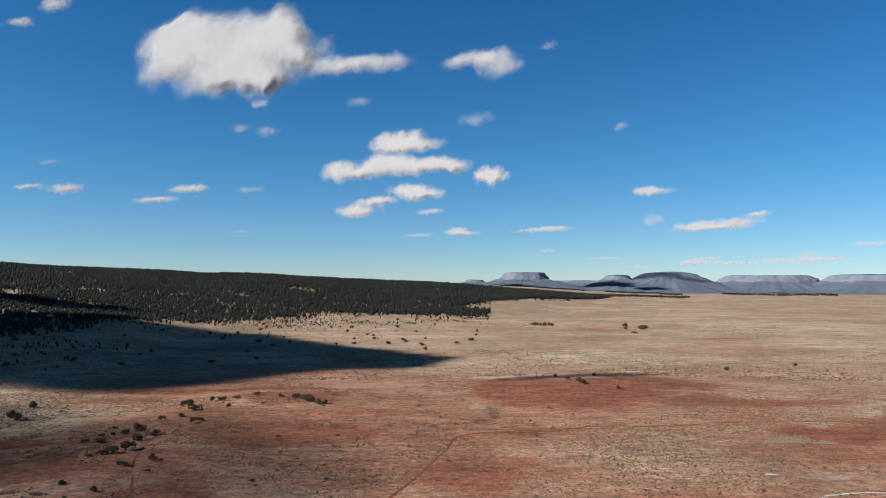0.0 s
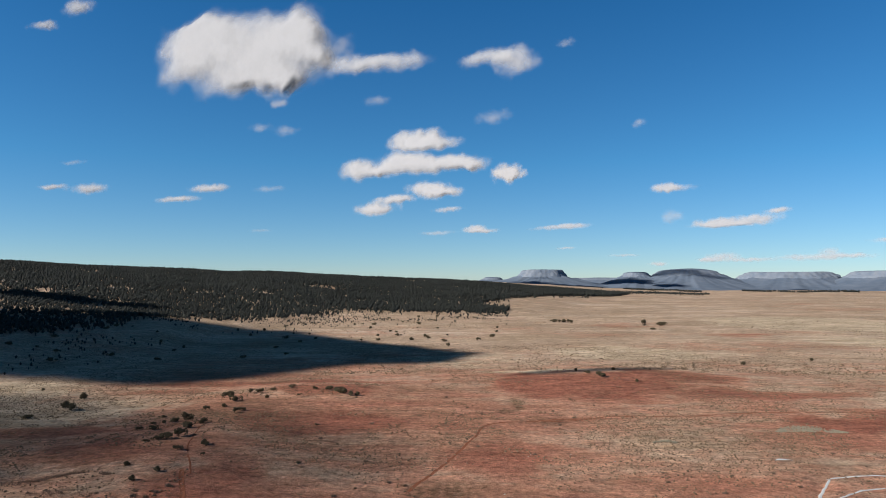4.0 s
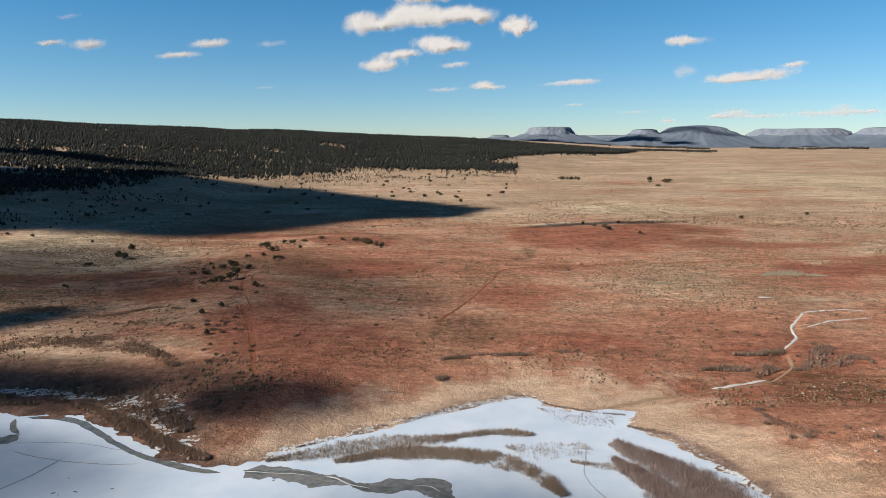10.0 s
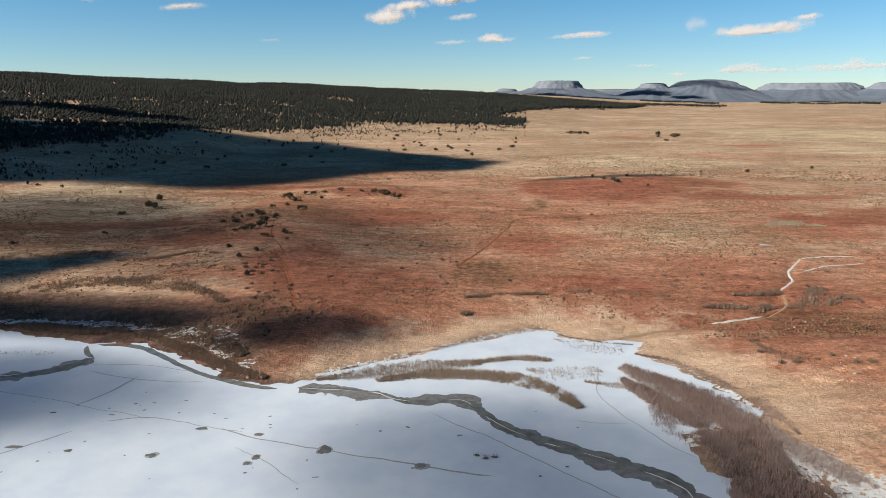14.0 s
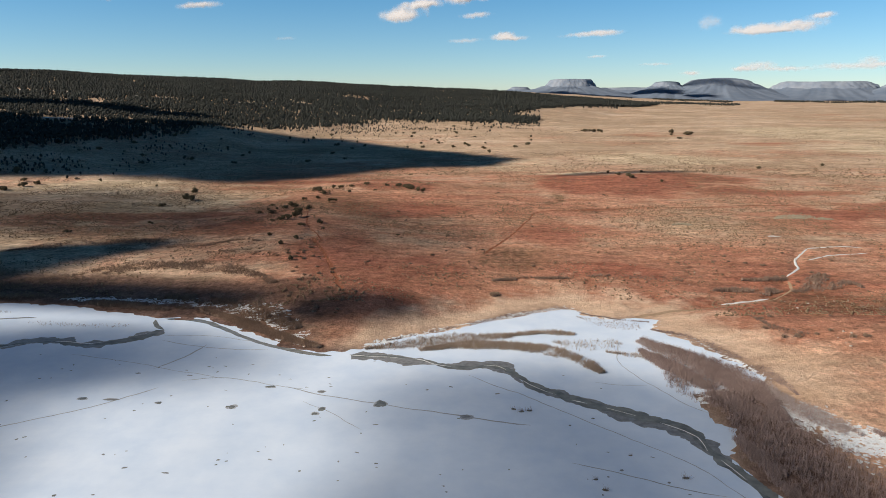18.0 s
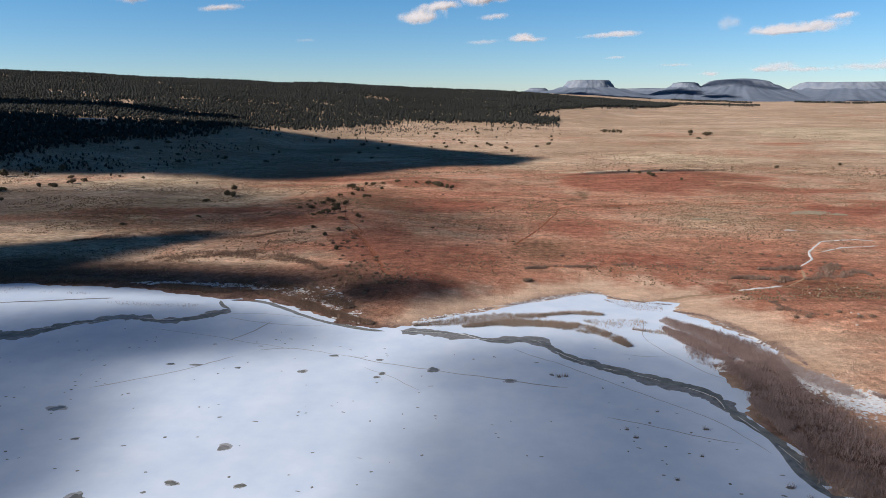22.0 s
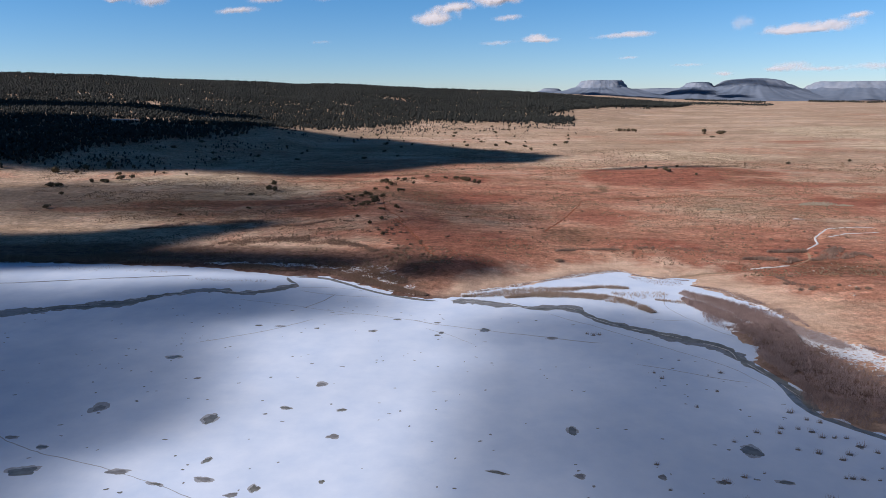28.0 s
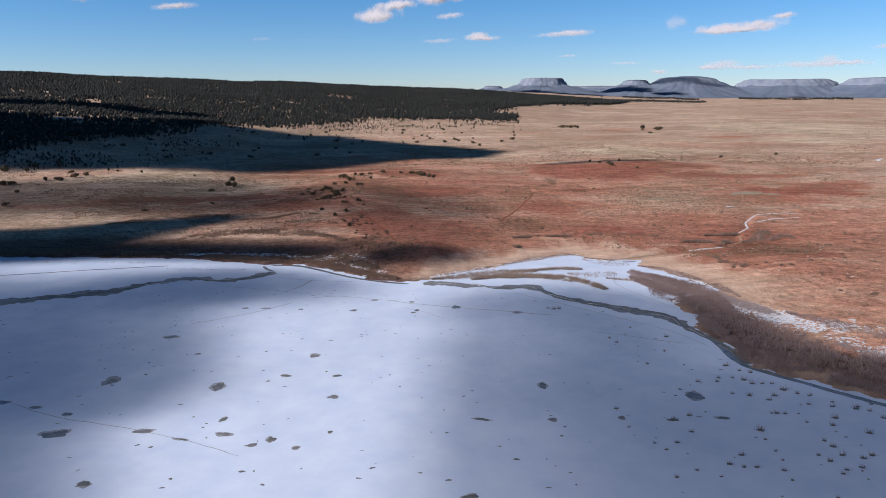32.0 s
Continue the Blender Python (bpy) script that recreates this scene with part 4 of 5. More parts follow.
def grow_forest():
    n = 84000
    az = rng.uniform(-50, 13, n)
    front = np.interp(az, FRONT_AZ, FRONT_D)
    d = front * 0.94 + (2420 - front * 0.94) * rng.random(n) ** 0.95
    x, y = d * np.sin(np.radians(az)), d * np.cos(np.radians(az))
    ragged = front + 42 * fbm(x, y, 110, 4, 61)
    density = smooth(-35, 70, d - ragged) * (0.92 + 0.8 * fbm(x, y, 80, 4, 62))
    # an open meadow runs in behind the last spur of trees
    meadow = (az > 0.9) & (d > 1320 + 20 * fbm(x, y, 40, 3, 63)) & (d < 1340 + 70 * (az - 0.9) + 25 * fbm(x, y, 40, 3, 64))
    density = density * np.where(meadow, 0.04, 1.0) * np.where((az > -1) & (d < 1330), 0.8, 1.0)
    keep = (rng.random(n) < density * 1.1) & (d < 2400)
    for ga, gd in SNOW_GAPS:
        gx, gy = gd * math.sin(radians(ga)), gd * math.cos(radians(ga))
        keep &= np.abs(x - gx) / 30 + np.abs(y - gy + 8) / 20 > 1
    x, y, d = x[keep], y[keep], d[keep]
    tall = rng.uniform(3.2, 6.4, len(x)) * np.clip(d / 1500, 0.62, 1.1)
    edge = d < 1300
    forest("forest", "dense dark pinyon and juniper forest on the rising slope", x[~edge], y[~edge], tall[~edge], PINES, 71, tree_shapes(9, 5, 2, 4))
    forest("forest_edge", "front trees of the pinyon and juniper forest", x[edge], y[edge], tall[edge], PINES, 75, tree_shapes(9, 15, 3, 5))
    n = 900
    az = rng.uniform(6.5, 19, n)
    d = 2150 + (az - 7) * 65 + rng.normal(0, 90, n)
    a = np.radians(az)
    forest("woodland_strip", "thin dark strip of trees across the far plain", d * np.sin(a), d * np.cos(a), rng.uniform(3, 6, n), PINES, 72, tree_shapes(5, 6))
    n = 1300
    az = rng.uniform(11, 36, n)
    d = 3650 + 140 * fbm(az * 10, az * 0, 18, 3, 5) + rng.normal(0, 60, n)
    keep = fbm(az * 10, az * 0 + 7, 25, 3, 8) > -0.1
    a, d = np.radians(az[keep]), d[keep]
    forest("distant_trees", "distant dark trees along the foot of the mesas", d * np.sin(a), d * np.cos(a), rng.uniform(3, 7, len(d)), PINES, 73, tree_shapes(5, 8))


grow_forest()


def scrub():
    n = 3000
    az = rng.uniform(-46, 3.7, n)
    d = np.interp(az, FRONT_AZ, FRONT_D) + rng.normal(-25, 60, n) - 60 * rng.random(n) ** 3
    x, y = d * np.sin(np.radians(az)), d * np.cos(np.radians(az))
    keep = (fbm(x, y, 70, 3, 66) + 0.5 * rng.random(n) > 0.2) & (d > 470)
    x, y = x[keep], y[keep]
    forest("scrub", "low dark scrub below the forest edge", x, y, rng.uniform(0.7, 2.0, len(x)), PINES, 74, tree_shapes(6, 9))


scrub()


# ---- brush, reeds and tufts ----
def blades(x, y, z, tall, wide, lean, r, per=5):
    """Thin pointed stems standing in tufts, as verts and faces."""
    n = len(x) * per
    x, y, z, tall, wide = (np.repeat(np.broadcast_to(q, len(x)), per) for q in (x, y, z, tall, wide))
    spread = tall * 0.22
    x, y = x + r.normal(0, 1, n) * spread, y + r.normal(0, 1, n) * spread
    h = tall * r.uniform(0.6, 1.1, n)
    a = r.random(n) * 6.283
    dx, dy = np.cos(a) * wide / 2, np.sin(a) * wide / 2
    lx, ly = r.normal(0, lean, n) * h, r.normal(0, lean, n) * h
    v = np.stack([np.stack([x - dx, y - dy, z - 0.05], 1), np.stack([x + dx, y + dy, z - 0.05], 1),
                  np.stack([x + lx * 0.6 + dx * 0.8, y + ly * 0.6 + dy * 0.8, z + h * 0.6], 1), np.stack([x + lx, y + ly, z + h], 1)], 1)
    i = 4 * np.arange(n)[:, None]
    return v.reshape(-1, 3), np.concatenate([i + np.array([[0, 1, 2]]), i + np.array([[0, 2, 3]])])


def in_band(line, wide, count, r, taper=True):
    """Random places within a band along a line."""
    p = line_through(line, 1.0)
    k = r.integers(0, len(p) - 1, count)
    seg = p[k + 1] - p[k]
    nrm = np.stack([-seg[:, 1], seg[:, 0]], 1) / (np.hypot(*seg.T)[:, None] + 1e-9)
    t = k / len(p)
    w = wide * (np.sin(np.pi * np.clip(t, 0.02, 0.98)) ** 0.5 if taper else 1.0)
    w = w * (1 + 0.7 * fbm(k * 1.0, k * 0.0, 16, 4, int(r.integers(999))))
    q = p[k] + seg * r.random((count, 1)) + nrm * (r.uniform(-0.75, 0.75, count) * r.random(count) ** 0.3 * w)[:, None]
    return q[:, 0], q[:, 1]


def reed_bed(label, beds, tall, wide, seed, material, per=5, name="reed_bed", bushes=0.0, category="reeds", gaps=0.35):
    r = np.random.default_rng(seed)
    bits = []
    for line, width, count in beds:
        x, y = in_band(line, width, count, r)
        z = np.maximum(height(x, y), 0.0)
        clumped = fbm(x, y, 5, 4, seed) + 0.5 * fbm(x, y, 17, 3, seed + 3) > -gaps + 0.7 * r.random(len(x)) - 0.3
        x, y, z = x[clumped], y[clumped], z[clumped]
        bits.append(blades(x, y, z, tall * r.uniform(0.6, 1.15, len(x)), wide, 0.22, r, per))
        m = r.random(len(x)) < bushes
        if m.any():
            size = tall * r.uniform(0.12, 0.42, int(m.sum()))
            bits.append(clumps(np.stack([x[m], y[m], z[m] + size * r.uniform(0.4, 1.1, len(size))], 1), size, r, 0.9))
    tagged(new(name, raw_mesh(name, *join(bits), material)), label, category, kind="stuff")


reed_bed("dense brown reeds along the pond's eastern shore",
         [([(20, 84), (25, 72), (30, 58), (33, 46), (35, 32), (40, 20), (50, 8), (64, -6), (84, -28)], 9.5, 13000), ([(26, 44), (28, 30), (30, 14), (40, 4), (52, -8), (70, -28)], 4, 6500),
          ([(20, 95), (27, 83), (35, 72)], 4.5, 1500), ([(18, 87), (23, 77), (27, 67), (30, 56)], 5.5, 4200), ([(30, 78), (34, 68), (37, 58)], 5, 2200), ([(52, 14), (62, 3), (80, -16)], 9, 5000), ([(50, 46), (58, 34), (64, 24)], 5, 500), ([(25, 90), (31, 80), (35, 69), (37, 60), (36, 50)], 6.5, 4200)], 1.1, 0.034, 81, REED, 7, gaps=0.7)
reed_bed("reeds dusted with frost along the landward side of the marsh",
         [([(19, 94), (26, 84), (33, 73), (39, 62), (43, 52), (47, 44)], 5.5, 6500), ([(50, 24), (58, 12), (72, -2)], 4.0, 1600)], 0.7, 0.034, 90, FROSTED, 6, gaps=0.5)
reed_bed("pale dry reeds standing in the snowy bay",
         [([(-47, 85), (-36, 89), (-26, 93), (-12, 96)], 4.6, 2300), ([(-34, 85), (-22, 89), (-8, 88), (2, 82), (7, 73)], 3.6, 6500), ([(-14, 96), (-4, 99), (4, 98)], 4.4, 1000),
          ([(10, 86), (16, 84), (22, 84)], 3.0, 300), ([(-2, 92), (8, 90), (14, 93)], 6, 240)], 0.8, 0.034, 82, PALE_REED, 6, gaps=0.7)
reed_bed("dark brown brush along the pond's western shore",
         [([(-132, 117), (-112, 113), (-96, 110), (-84, 103), (-74, 95), (-64, 88), (-58, 85)], 4.2, 15000), ([(-112, 122), (-92, 117), (-78, 107), (-66, 96)], 6, 4200),
          ([(-260, 126), (-190, 123), (-140, 121)], 3.0, 2600)], 1.15, 0.045, 83, BRUSH, 4, bushes=0.08)
reed_bed("brown brush band curving above the mud flat",
         [([(-230, 118), (-190, 126), (-152.5, 140.5), (-147.9, 149.7), (-141.4, 155.7), (-128.3, 156.5), (-116.0, 155.8), (-103.7, 149.5), (-95.2, 143.7), (-86.6, 135.6), (-81.6, 129.7)], 8.5, 11000), ([(-200, 180), (-181, 190), (-163, 195), (-146, 196)], 7, 2400),
          ([(-140, 185), (-128, 184), (-115, 192), (-104, 188)], 4, 900), ([(-120, 174), (-104, 172), (-92, 164)], 5, 600)], 0.8, 0.05, 84, BRUSH, 4, bushes=0.10)
reed_bed("thicket of bare brown willows beside the creek",
         [([(50, 137), (57, 138), (64, 138), (71, 141)], 3.8, 1300), ([(63, 150), (71, 151), (79, 155)], 2.8, 600), ([(74, 138), (82, 142), (85, 149), (92, 158)], 4.0, 700),
          ([(86, 141), (95, 149), (97, 143)], 3.0, 260)], 1.25, 0.05, 85, TWIG, bushes=0.25)
reed_bed("thin reed stubble in the western ice", [([(-205, 112), (-175, 111), (-150, 108)], 4, 260), ([(-140, 100), (-122, 98), (-112, 99)], 5, 130)], 0.5, 0.05, 87, TWIG, 3)
reed_bed("low dark brush line under the red hill", [([(-16, 141), (-8, 145), (0, 147), (12, 148)], 2.2, 1600), ([(14, 150), (30, 150), (44, 148)], 4, 420), ([(52, 112), (55, 100), (60, 95)], 2, 240)],
         0.8, 0.05, 86, TWIG, bushes=0.25)


reed_bed("short dead grass along the snowy edge of the bay",
         [([(-44, 90), (-22, 105), (-7, 115), (3, 120), (10, 114), (17, 111), (25, 109)], 1.6, 2600), ([(24, 103), (32, 97), (38, 86), (43, 73), (44, 62)], 2.2, 2600), ([(6, 113), (14, 107), (22, 106)], 4.5, 420)],
         0.34, 0.05, 89, REED, 4)
reed_bed("patch of pale silver sagebrush on the plain", [([(114, 256), (128, 263), (140, 256)], 7.0, 1900), ([(63, 237), (68, 239), (71, 236)], 2.5, 260)], 0.7, 0.06, 88, PALE_SAGE, 3, "brush_patch", 0.5, "sagebrush")


def sagebrush():
    r = np.random.default_rng(91)
    n = 200000
    y = 112 + 520 * r.random(n) ** 1.7
    x = -60 - 0.62 * (y + 140) + (1.22 * (y + 140)) * r.random(n)
    sd = shore_distance(x, y)
    keep = (sd > np.where(x > -48, 17, 5)) & (fbm(x, y, 30, 4, 92) + 0.6 * fbm(x, y, 7, 3, 93) + 0.5 * r.random(n) > 0.34) & (r.random(n) < 0.22 + 0.78 * smooth(170, 260, y))
    x, y = x[keep], y[keep]
    z = height(x, y)
    size = r.uniform(0.13, 0.36, len(x)) * r.uniform(0.6, 1.3, len(x))
    v, f = clumps(np.stack([x, y, z + size * 0.45], 1), size, r, 0.75)
    far = 22000
    fy = 420 + 1900 * r.random(far) ** 1.5
    fx = (r.random(far) * 1.25 - 0.6) * fy
    lump = (fbm(fx, fy, 90, 3, 95) + 0.4 * r.random(far) > 0.15) & (fx > -0.36 * fy + 60)
    fx, fy = fx[lump], fy[lump]
    fs = r.uniform(0.25, 0.75, len(fx))
    fv, ff = clumps(np.stack([fx, fy, height(fx, fy) + fs * 0.5], 1), fs, r, 0.8)
    v, f = join([(v, f), (fv, ff)])
    tagged(new("sagebrush", raw_mesh("sagebrush", v, f, SAGE)), "low grey-brown sagebrush scattered over the plain", "sagebrush", kind="stuff")


sagebrush()


def shrub_meshes(seed):
    r = np.random.default_rng(seed)
    n = 70
    x, y = r.normal(0, 0.22, n), r.normal(0, 0.22, n)
    stems = raw_mesh("stem", *blades(x, y, x * 0, r.uniform(0.5, 1.0, n), 0.07, 0.35, r, 2), TWIG)
    c = np.stack([r.normal(0, 0.35, 26), r.normal(0, 0.35, 26), r.uniform(0.12, 0.6, 26)], 1)
    return stems, raw_mesh("foliage", *clumps(c, r.uniform(0.08, 0.18, 26), r), SAGE)


SHRUBS = [shrub_meshes(k) for k in (401, 402, 403, 404)]


def shrub(x, y, tall, label, group):
    stems, foliage = SHRUBS[int(rng.integers(4))]
    root = new("shrub")
    root.matrix_world = pose(x, y, float(height(x, y)[0]) - 0.03, 0, 0, rng.uniform(0, 360)) @ Matrix.Diagonal((1.0 * tall, 0.85 * tall, 0.7 * tall, 1))
    part("stem", stems, root)
    part("foliage", foliage, root)
    tagged(root, label, "shrub", group)


for x, y, s in [(-16, 128, 2.0), (-15, 129, 1.6), (54, 109, 1.3), (52, 101, 1.4), (57, 111, 1.2), (54, 94, 1.5), (57, 94, 1.6), (62, 95, 1.0), (66, 97, 1.2), (69, 92, 1.4),
                (72, 92, 1.4), (86, 121, 1.2), (90, 119, 1.4), (89, 160, 1.3), (79, 158, 1.2), (95, 147, 1.2), (-64, 108, 1.4), (-66, 112, 1.0), (-58, 104, 0.9)]:
    shrub(x, y, s, "bare brown shrub on the red bank", "shrubs near the shore")
for k in range(70):
    x, y = rng.uniform(-60, 130), rng.uniform(150, 330)
    shrub(x, y, rng.uniform(0.6, 1.3), "small dark shrub on the red earth", "shrubs on the plain")
for k in range(46):
    t = rng.random()
    x, y = -86 + 26 * t + rng.normal(0, 5), 176 - 70 * t + rng.normal(0, 4)
    shrub(x, y, rng.uniform(0.7, 1.5), "low brown shrub on the hill slope", "shrubs on the slope")
for k in range(40):
    x, y = rng.uniform(70, 150), rng.uniform(60, 150)
    shrub(x, y, rng.uniform(0.6, 1.4), "low brown shrub on the eastern bank", "shrubs on the bank")


# ---- on the ice ----
def lead(name, label, line, wide, material, seed, ridge=0.0, side=0.0):
    """A refrozen lead in the ice, with a white heaved edge where it has one."""
    r = np.random.default_rng(seed)
    if not ridge:
        return tagged(new(name, raw_mesh(name, *ribbon(line, wide, 0.006, r), material)), label, "ice crack", "cracks in the ice")
    root = new(name)
    part("slush_edge", raw_mesh("slush_edge", *ribbon(line, wide * 1.4, 0.003, np.random.default_rng(seed + 1), 1.5, 0.45), SLUSH), root, "pale grey slush beside the crack")
    part("dark_ice", raw_mesh("dark_ice", *ribbon(line, wide * 0.95, 0.008, np.random.default_rng(seed), 1.5, 0.45), material), root, "dark grey refrozen ice")
    q = line_through(np.array(line, float) + np.array([0.25 * wide * side, -0.2 * wide * side]), 1.0, 0.4, seed)
    k = 0
    while k < len(q) - 4:
        run = int(r.integers(4, 15))
        if len(q[k:k + run:3]) > 1:
            shape = ribbon(q[k:k + run:3], float(r.uniform(0.06, 0.16)), 0.011, r, 2.0, 0.45, ridge * float(r.uniform(0.2, 0.8)))
            part("heaved_edge", raw_mesh("heaved_edge", *shape, DRIFT), root, "raised white rim of broken ice")
        k += run + int(r.integers(0, 5))
    return tagged(root, label, "ice crack", "cracks in the ice")


lead("ice_crack", "long dark pressure crack with a raised white rim", [(-50, 81), (-42, 80), (-34, 79), (-27, 75.5), (-17, 76), (-13, 73), (-10, 67), (-3, 60.5), (7, 54), (13, 50), (18, 46), (20, 38), (25, 23), (27, 12)],
     2.0, LEAD_ICE, 501, 0.2, 0.1)
lead("ice_crack", "dark open pressure crack in the western ice", [(-215, 38), (-175, 57), (-163, 65), (-149, 71), (-137, 80), (-124, 86), (-114, 85), (-105, 92), (-101, 96)], 3.2, LEAD_ICE, 502, 0.2, -0.1)
lead("ice_crack", "short dark crack joining the shore", [(-101, 96), (-104, 99), (-107, 104)], 1.4, LEAD_ICE, 503)
lead("ice_crack", "grey wet ice along the western shore", [(-105, 105), (-94, 103.5), (-84, 96.5), (-76, 90), (-69, 85.5), (-62, 82.5), (-54, 80)], 1.7, BARE_ICE, 504)
lead("ice_crack", "grey wet ice along the eastern reeds", [(20, 40), (24, 26), (25, 12), (33, 2), (45, -10), (60, -24)], 1.6, BARE_ICE, 505)
lead("ice_crack", "thin grey line in the far western ice", [(-230, 84), (-190, 92), (-160, 100), (-140, 104)], 0.9, SLUSH, 506)
for k, line in enumerate([[(-83, 64), (-74, 66), (-63, 63), (-55, 61)], [(-60, 62), (-50, 58), (-44, 56), (-39, 55), (-33, 53), (-22, 50), (-10, 47)], [(-55, 55), (-50, 52), (-45, 48), (-41, 44)],
                          [(-100, 92), (-86, 92), (-72, 88)], [(-98, 88), (-84, 84), (-70, 83)], [(-92, 70), (-88, 78), (-86, 86)], [(-115, 78), (-100, 74), (-88, 70), (-75, 66)],
                          [(-22, 70), (-8, 58), (4, 46), (16, 34), (22, 22)], [(-4, 34), (4, 31), (12, 27), (18, 25)], [(-110, 40), (-96, 50), (-86, 60)], [(-130, -8), (-116, -15), (-100, -20), (-86, -25), (-76, -30)],
                          [(14, 92), (12, 80), (15, 70), (20, 60), (24, 54)], [(5, 68), (9, 67), (15, 67)]]):
    lead("ice_crack", "hairline grey crack across the snowy ice", line, (0.22, 0.34, 0.18, 0.2)[k % 4], HAIR, 520 + k)


def patch_disc(rx, ry, seed, grow, z):
    n = 40
    t = np.linspace(0, 2 * np.pi, n, endpoint=False)
    k = 1 + 0.45 * fbm(np.cos(t) * 2 + 9, np.sin(t) * 2, 2.0, 3, seed) + 0.10 * fbm(np.cos(t) * 9, np.sin(t) * 9, 2.0, 2, seed + 1)
    ring = np.stack([grow * rx * k * np.cos(t), grow * ry * k * np.sin(t), 0 * t + z], 1)
    v = np.vstack([ring, [(0, 0, z + 0.004)]])
    i = np.arange(n)
    return v, np.stack([i, (i + 1) % n, 0 * i + n], 1)


def ice_patch(x, y, rx, ry, seed, turn=0.0):
    group = "bare patches in the ice"
    if rx < 0.6:
        ob = new("ice_patch", raw_mesh("ice_patch", *patch_disc(rx, ry, seed, 1.0, 0.0), SLUSH if seed % 2 else BARE_ICE))
        ob.matrix_world = pose(x, y, 0.006, 0, 0, turn)
        return tagged(ob, "small dark speck of bare ice", "ice patch", group)
    root = new("ice_patch")
    root.matrix_world = pose(x, y, 0.006, 0, 0, turn)
    part("rim", raw_mesh("rim", *patch_disc(rx, ry, seed, 1.0, 0.0), HAIR), root, "pale grey slushy rim")
    part("core", raw_mesh("core", *patch_disc(rx, ry, seed + 300, 0.8, 0.006), SLUSH if seed % 3 == 0 else BARE_ICE), root, "dark bare ice")
    return tagged(root, "dark patch of bare ice in the thin snow", "ice patch", group)


BIG_SPOTS = [(-113, 2, 2.0, 2.4), (-89, -1, 1.7, 2.8), (-111, 30, 2.3, 1.5), (-72, 17, 1.5, 1.5), (-65, 5, 1.2, 1.0), (-76, 5, 1.4, 0.8), (-64, -6, 1.3, 1.1), (-21, 0, 1.2, 2.0),
             (-34, -16, 2.0, 0.6), (-21, -16, 1.1, 0.9), (9, -5, 1.9, 2.2), (11, -15, 1.7, 0.9), (-8, -15, 0.9, 1.0), (1, -16, 0.9, 0.6), (-112, -22, 3.2, 1.7), (-96, -21, 2.2, 1.0)]
MORE_SPOTS = [(-114, -14, 1.2, 0.8), (-88, -24, 1.8, 0.5), (-81, -22, 1.8, 0.9), (-83, -16, 0.9, 1.4), (-72, -24, 1.0, 1.3), (-75, -26, 1.2, 0.8), (-100, 18, 1.0, 0.5), (-99, 54, 1.2, 0.8),
              (-93, 54, 2.1, 0.6), (-51, 50, 0.9, 0.8), (-62, -21, 0.6, 0.6), (-122, -11, 1.5, 0.8), (-98, -39, 1.3, 1.2), (-37, -42, 1.6, 0.9), (-67, -27, 0.8, 0.8), (-130, -9, 2.6, 1.1)]
LAST_SPOTS = [(-39, 55, 1.5, 1.6), (-22, 50, 1.6, 1.2), (-50, 52, 0.9, 0.9), (-68, 52, 1.3, 1.1), (-52, 60, 1.0, 0.7), (-83, 53, 0.9, 0.7), (-13, 54, 0.5, 0.7), (-16, 61, 0.7, 0.3), (-63, 62, 1.4, 0.7)]
for k, (x, y, rx, ry) in enumerate(BIG_SPOTS + MORE_SPOTS + LAST_SPOTS):
    ice_patch(x, y, 0.86 * rx, 0.86 * ry, 600 + k, rng.uniform(-15, 15))
for k in range(330):
    x, y = rng.uniform(-165, 34), rng.uniform(-52, 78)
    if shore_distance(np.array([x]), np.array([y]))[0] < -4:
        ice_patch(x, y, rng.uniform(0.12, 0.5) * rng.uniform(0.6, 1.2), rng.uniform(0.10, 0.3), 700 + k, rng.uniform(-25, 25))


def tuft_mesh(seed):
    r = np.random.default_rng(seed)
    n = 16
    x, y = r.normal(0, 0.18, n), r.normal(0, 0.18, n)
    return raw_mesh("stem", *blades(x, y, x * 0, r.uniform(0.5, 1.0, n), 0.035, 0.3, r, 2), TWIG)


TUFTS = [tuft_mesh(k) for k in (441, 442, 443)]
MELT = raw_mesh("melt_ring", np.vstack([[(0, 0, 0.004)], [(0.45 * math.cos(a / 2) * (1 + 0.2 * math.sin(2.3 * a)), 0.34 * math.sin(a / 2), 0.0) for a in range(12)]]),
                [(0, k + 1, (k + 1) % 12 + 1) for k in range(12)], BARE_ICE)


def reed_tuft(x, y, tall):
    root = new("reed_tuft")
    root.matrix_world = pose(x, y, 0.006, 0, 0, rng.uniform(-20, 20)) @ Matrix.Diagonal((tall * 1.05, tall * 1.05, tall * 0.9, 1))
    part("stem", TUFTS[int(rng.integers(3))], root)
    part("melt_ring", MELT, root, "dark ring of melted ice")
    tagged(root, "small brown reed tuft frozen into the ice", "reeds", "reed tufts in the ice")


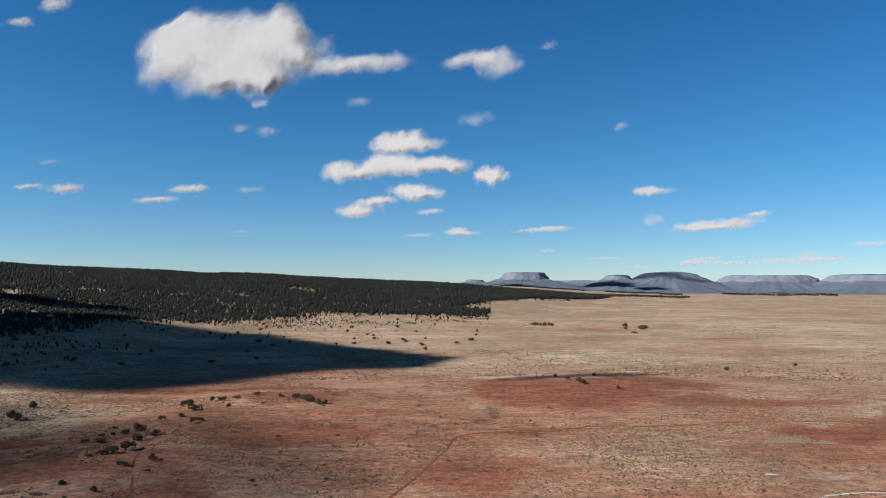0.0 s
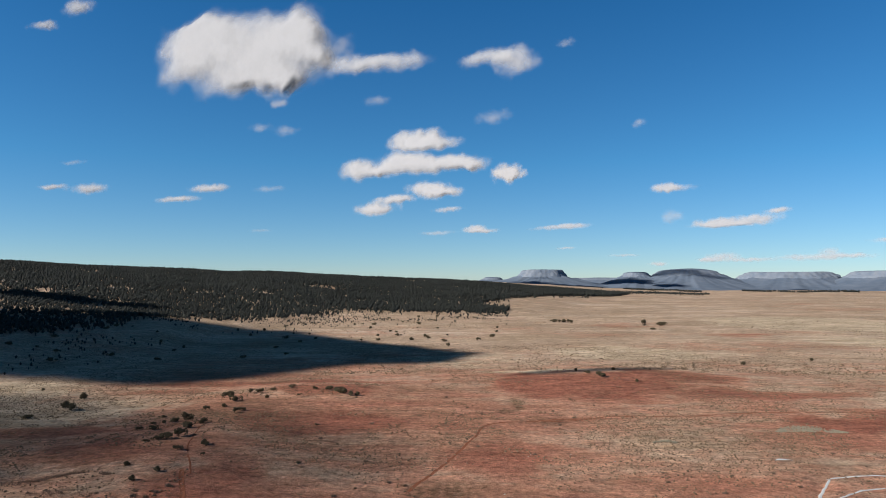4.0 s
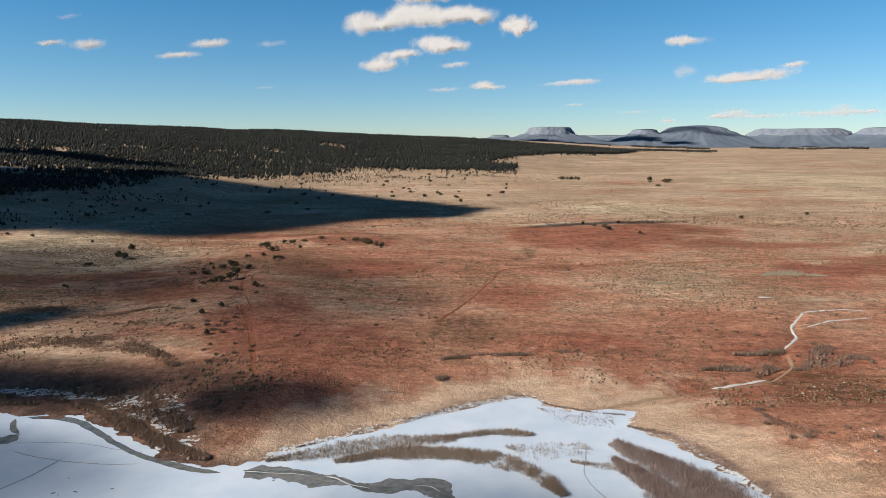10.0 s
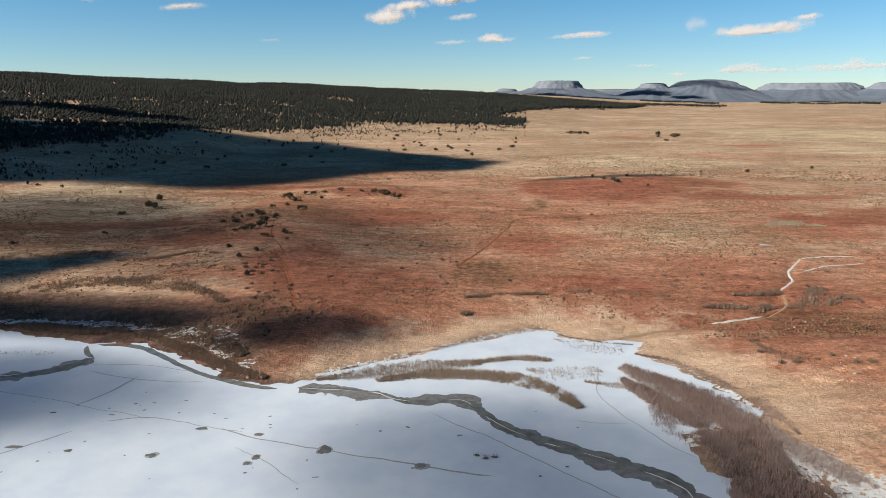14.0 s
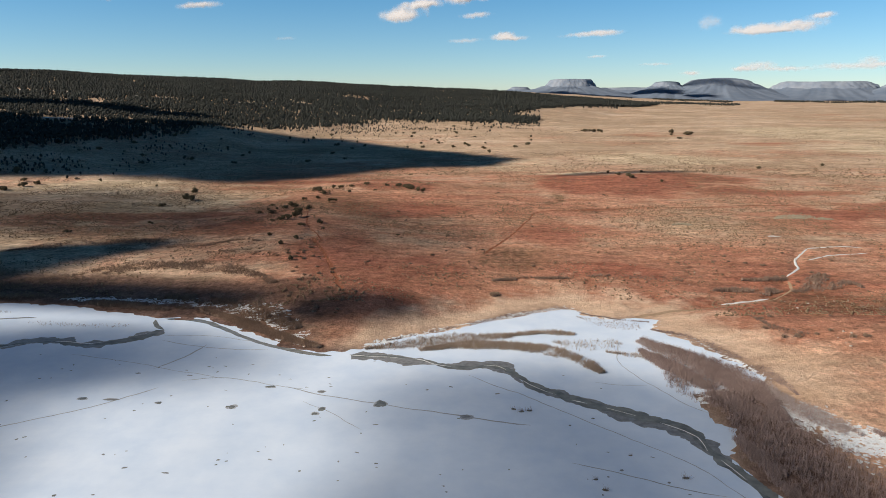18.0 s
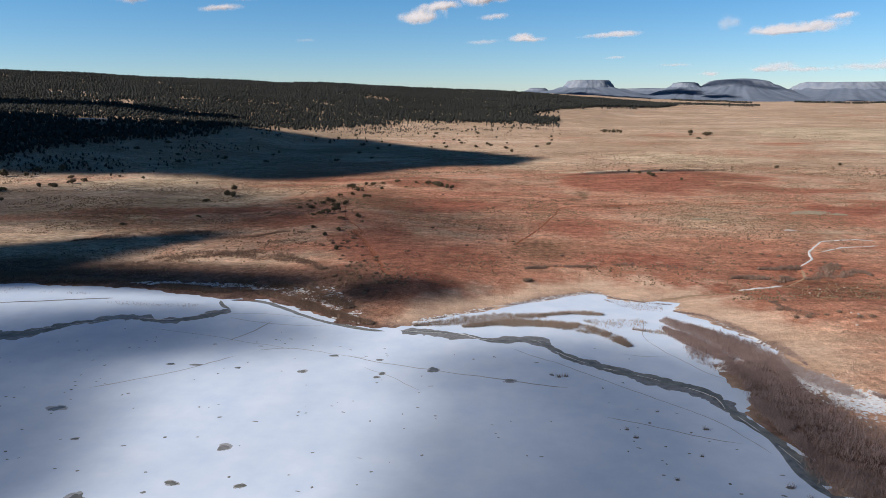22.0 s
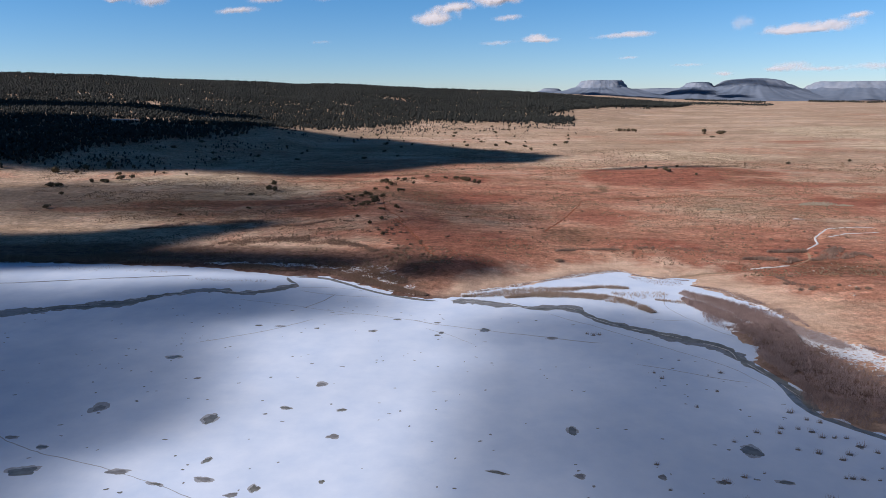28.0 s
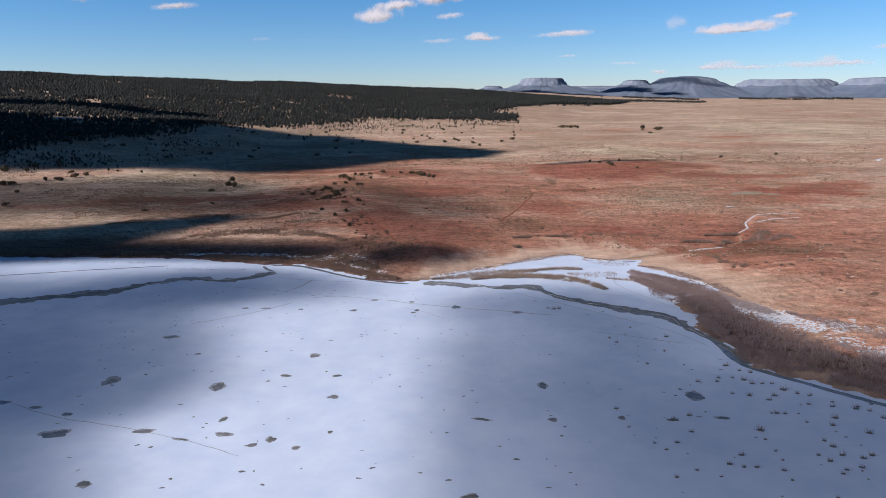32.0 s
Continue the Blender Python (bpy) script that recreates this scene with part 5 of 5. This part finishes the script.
for x, y in [(12, 2), (17, 4), (16, 2), (20, 4), (22, 3), (23, 1), (25, 1), (27, 1), (28, -2), (17, -4), (20, -5), (25, -5), (23, -7), (30, -4), (32, -5), (30, -9), (35, -8), (34, -10),
             (32, -15), (30, -18), (22, -13), (42, -9), (38, -11), (40, -12), (41, -15), (16, -20), (2, -16), (5, -14), (35, -21), (21, 11), (23, 8), (25, 7), (26, -26), (26, -29)]:
    reed_tuft(x, y, rng.uniform(0.8, 1.5))
for x, y in [(23, -31), (27, -33), (31, -29), (29, -30), (10, -33), (8, -33), (6, -32), (0, -34), (7, -2), (22, -29), (14, -34), (14, -37), (9, -29), (23, -35), (13.4, 30.2), (0, 26),
             (6, 37), (10, 20), (-1, 29), (4, 12), (-13, 54), (-11.5, 53), (-10, 53.5)]:
    reed_tuft(x, y, rng.uniform(0.6, 1.2))
for k in range(60):
    x, y = rng.uniform(-10, 62), rng.uniform(-62, -8)
    if shore_distance(np.array([x]), np.array([y]))[0] < -3:
        reed_tuft(x, y, rng.uniform(0.35, 0.9))


# ---- snow left on the land ----
def drift(line, wide, seed, tall=0.16, label="strip of old snow lying in the creek bed"):
    r = np.random.default_rng(seed)
    p = line_through(line, 0.8)
    z = height(p[:, 0], p[:, 1]) + 0.05
    v, f = ribbon(line, wide, z, r, 0.5, 0.8, tall)
    tagged(new("snow_drift", raw_mesh("snow_drift", v, f, DRIFT, True)), label, "snow", "snow on the land")


drift([(48, 124.5), (53, 127), (59, 129.5), (65, 132.5)], 1.2, 801, 0.4)
drift([(80, 158), (83, 162), (88, 168), (90, 175), (93, 182), (98, 190), (103, 197)], 1.1, 802, 0.5)
drift([(102, 197), (109, 198.5), (117, 199), (124, 198)], 0.4, 803, 0.3)
drift([(95, 178), (100, 181), (106, 185), (113, 187.5), (122, 189.5)], 0.5, 804, 0.3)
drift([(95, 214), (98, 215.5), (101, 215)], 1.6, 805, 0.4, "small patch of old snow on the red earth")
drift([(300, 440), (306, 452), (316, 462)], 3.0, 806, 0.8, "small patch of old snow on the far plain")
def snow_patch(x, y, rx, ry, seed, label):
    v, f = patch_disc(rx, ry, seed, 1.0, 0.0)
    v[-1, 2] = 0.12 * min(rx, ry)
    ob = new("snow_patch", raw_mesh("snow_patch", v, f, DRIFT, True))
    ob.matrix_world = pose(x, y, float(height(x, y)[0]) + 0.12, 0, 0, 37 * seed % 360)
    tagged(ob, label, "snow", "snow on the land")


for k in range(120):
    t = rng.random()
    snow_patch(37 + 4 * t + 10 * rng.random(), 56 - 26 * t + rng.normal(0, 1.8), rng.uniform(0.15, 0.6), rng.uniform(0.12, 0.4), 1840 + k, "small patch of snow in the marsh")
for k in range(40):
    t = rng.random()
    snow_patch(23 + 17 * t + rng.normal(0, 1.0), 103 - 33 * t + rng.normal(0, 1.5), rng.uniform(0.3, 1.2), rng.uniform(0.3, 0.8), 2040 + k, "small patch of snow along the bay")
for k, (x, y) in enumerate([(57, 37), (62, 36), (53, 25), (56, 20), (55, 14), (58, 10), (64, 30), (60, 5), (68, 0), (50, 30)]):
    for j in range(5):
        snow_patch(x + rng.normal(0, 1.6), y + rng.normal(0, 1.9), rng.uniform(0.3, 0.9), rng.uniform(0.2, 0.6), 2100 + 5 * k + j, "patch of snow at the marsh edge")
for k, (x, y) in enumerate([(-124, 120), (-114, 120), (-106, 117), (-98, 116), (-90, 114), (-84, 111.5), (-80, 109), (-75, 101), (-74, 104), (-70, 98), (-65, 92), (-62, 88), (-74, 107), (-72, 108), (-82, 103), (-86, 106)]):
    for j in range(4):
        snow_patch(x + rng.normal(0, 2.0), y + rng.normal(0, 0.9), rng.uniform(0.4, 1.6), rng.uniform(0.3, 0.8), 2200 + 4 * k + j, "ragged patch of snow among the shore brush")
for k, (az, d) in enumerate(SNOW_GAPS):
    a = radians(az)
    x, y = d * math.sin(a), d * math.cos(a)
    drift([(x - 18, y - 9), (x, y), (x + 18, y + 7)], 7, 900 + k, 0.9, "old snow in a gap of the forest")


# ---- stones by the bank ----
def stone(x, y, size, seed):
    r = np.random.default_rng(seed)
    v, f = clumps(np.zeros((1, 3)), [size], r, 0.7)
    ob = new("stone", raw_mesh("stone", v, f, STONE))
    ob.location = (x, y, float(height(x, y)[0]) + size * 0.25)
    tagged(ob, "pale stone lying on the red bank", "stone", "stones on the bank")


for k in range(46):
    stone(rng.uniform(60, 135), rng.uniform(75, 135), rng.uniform(0.15, 0.5), 950 + k)
for k in range(14):
    stone(rng.uniform(-10, 60), rng.uniform(150, 230), rng.uniform(0.15, 0.4), 1000 + k)
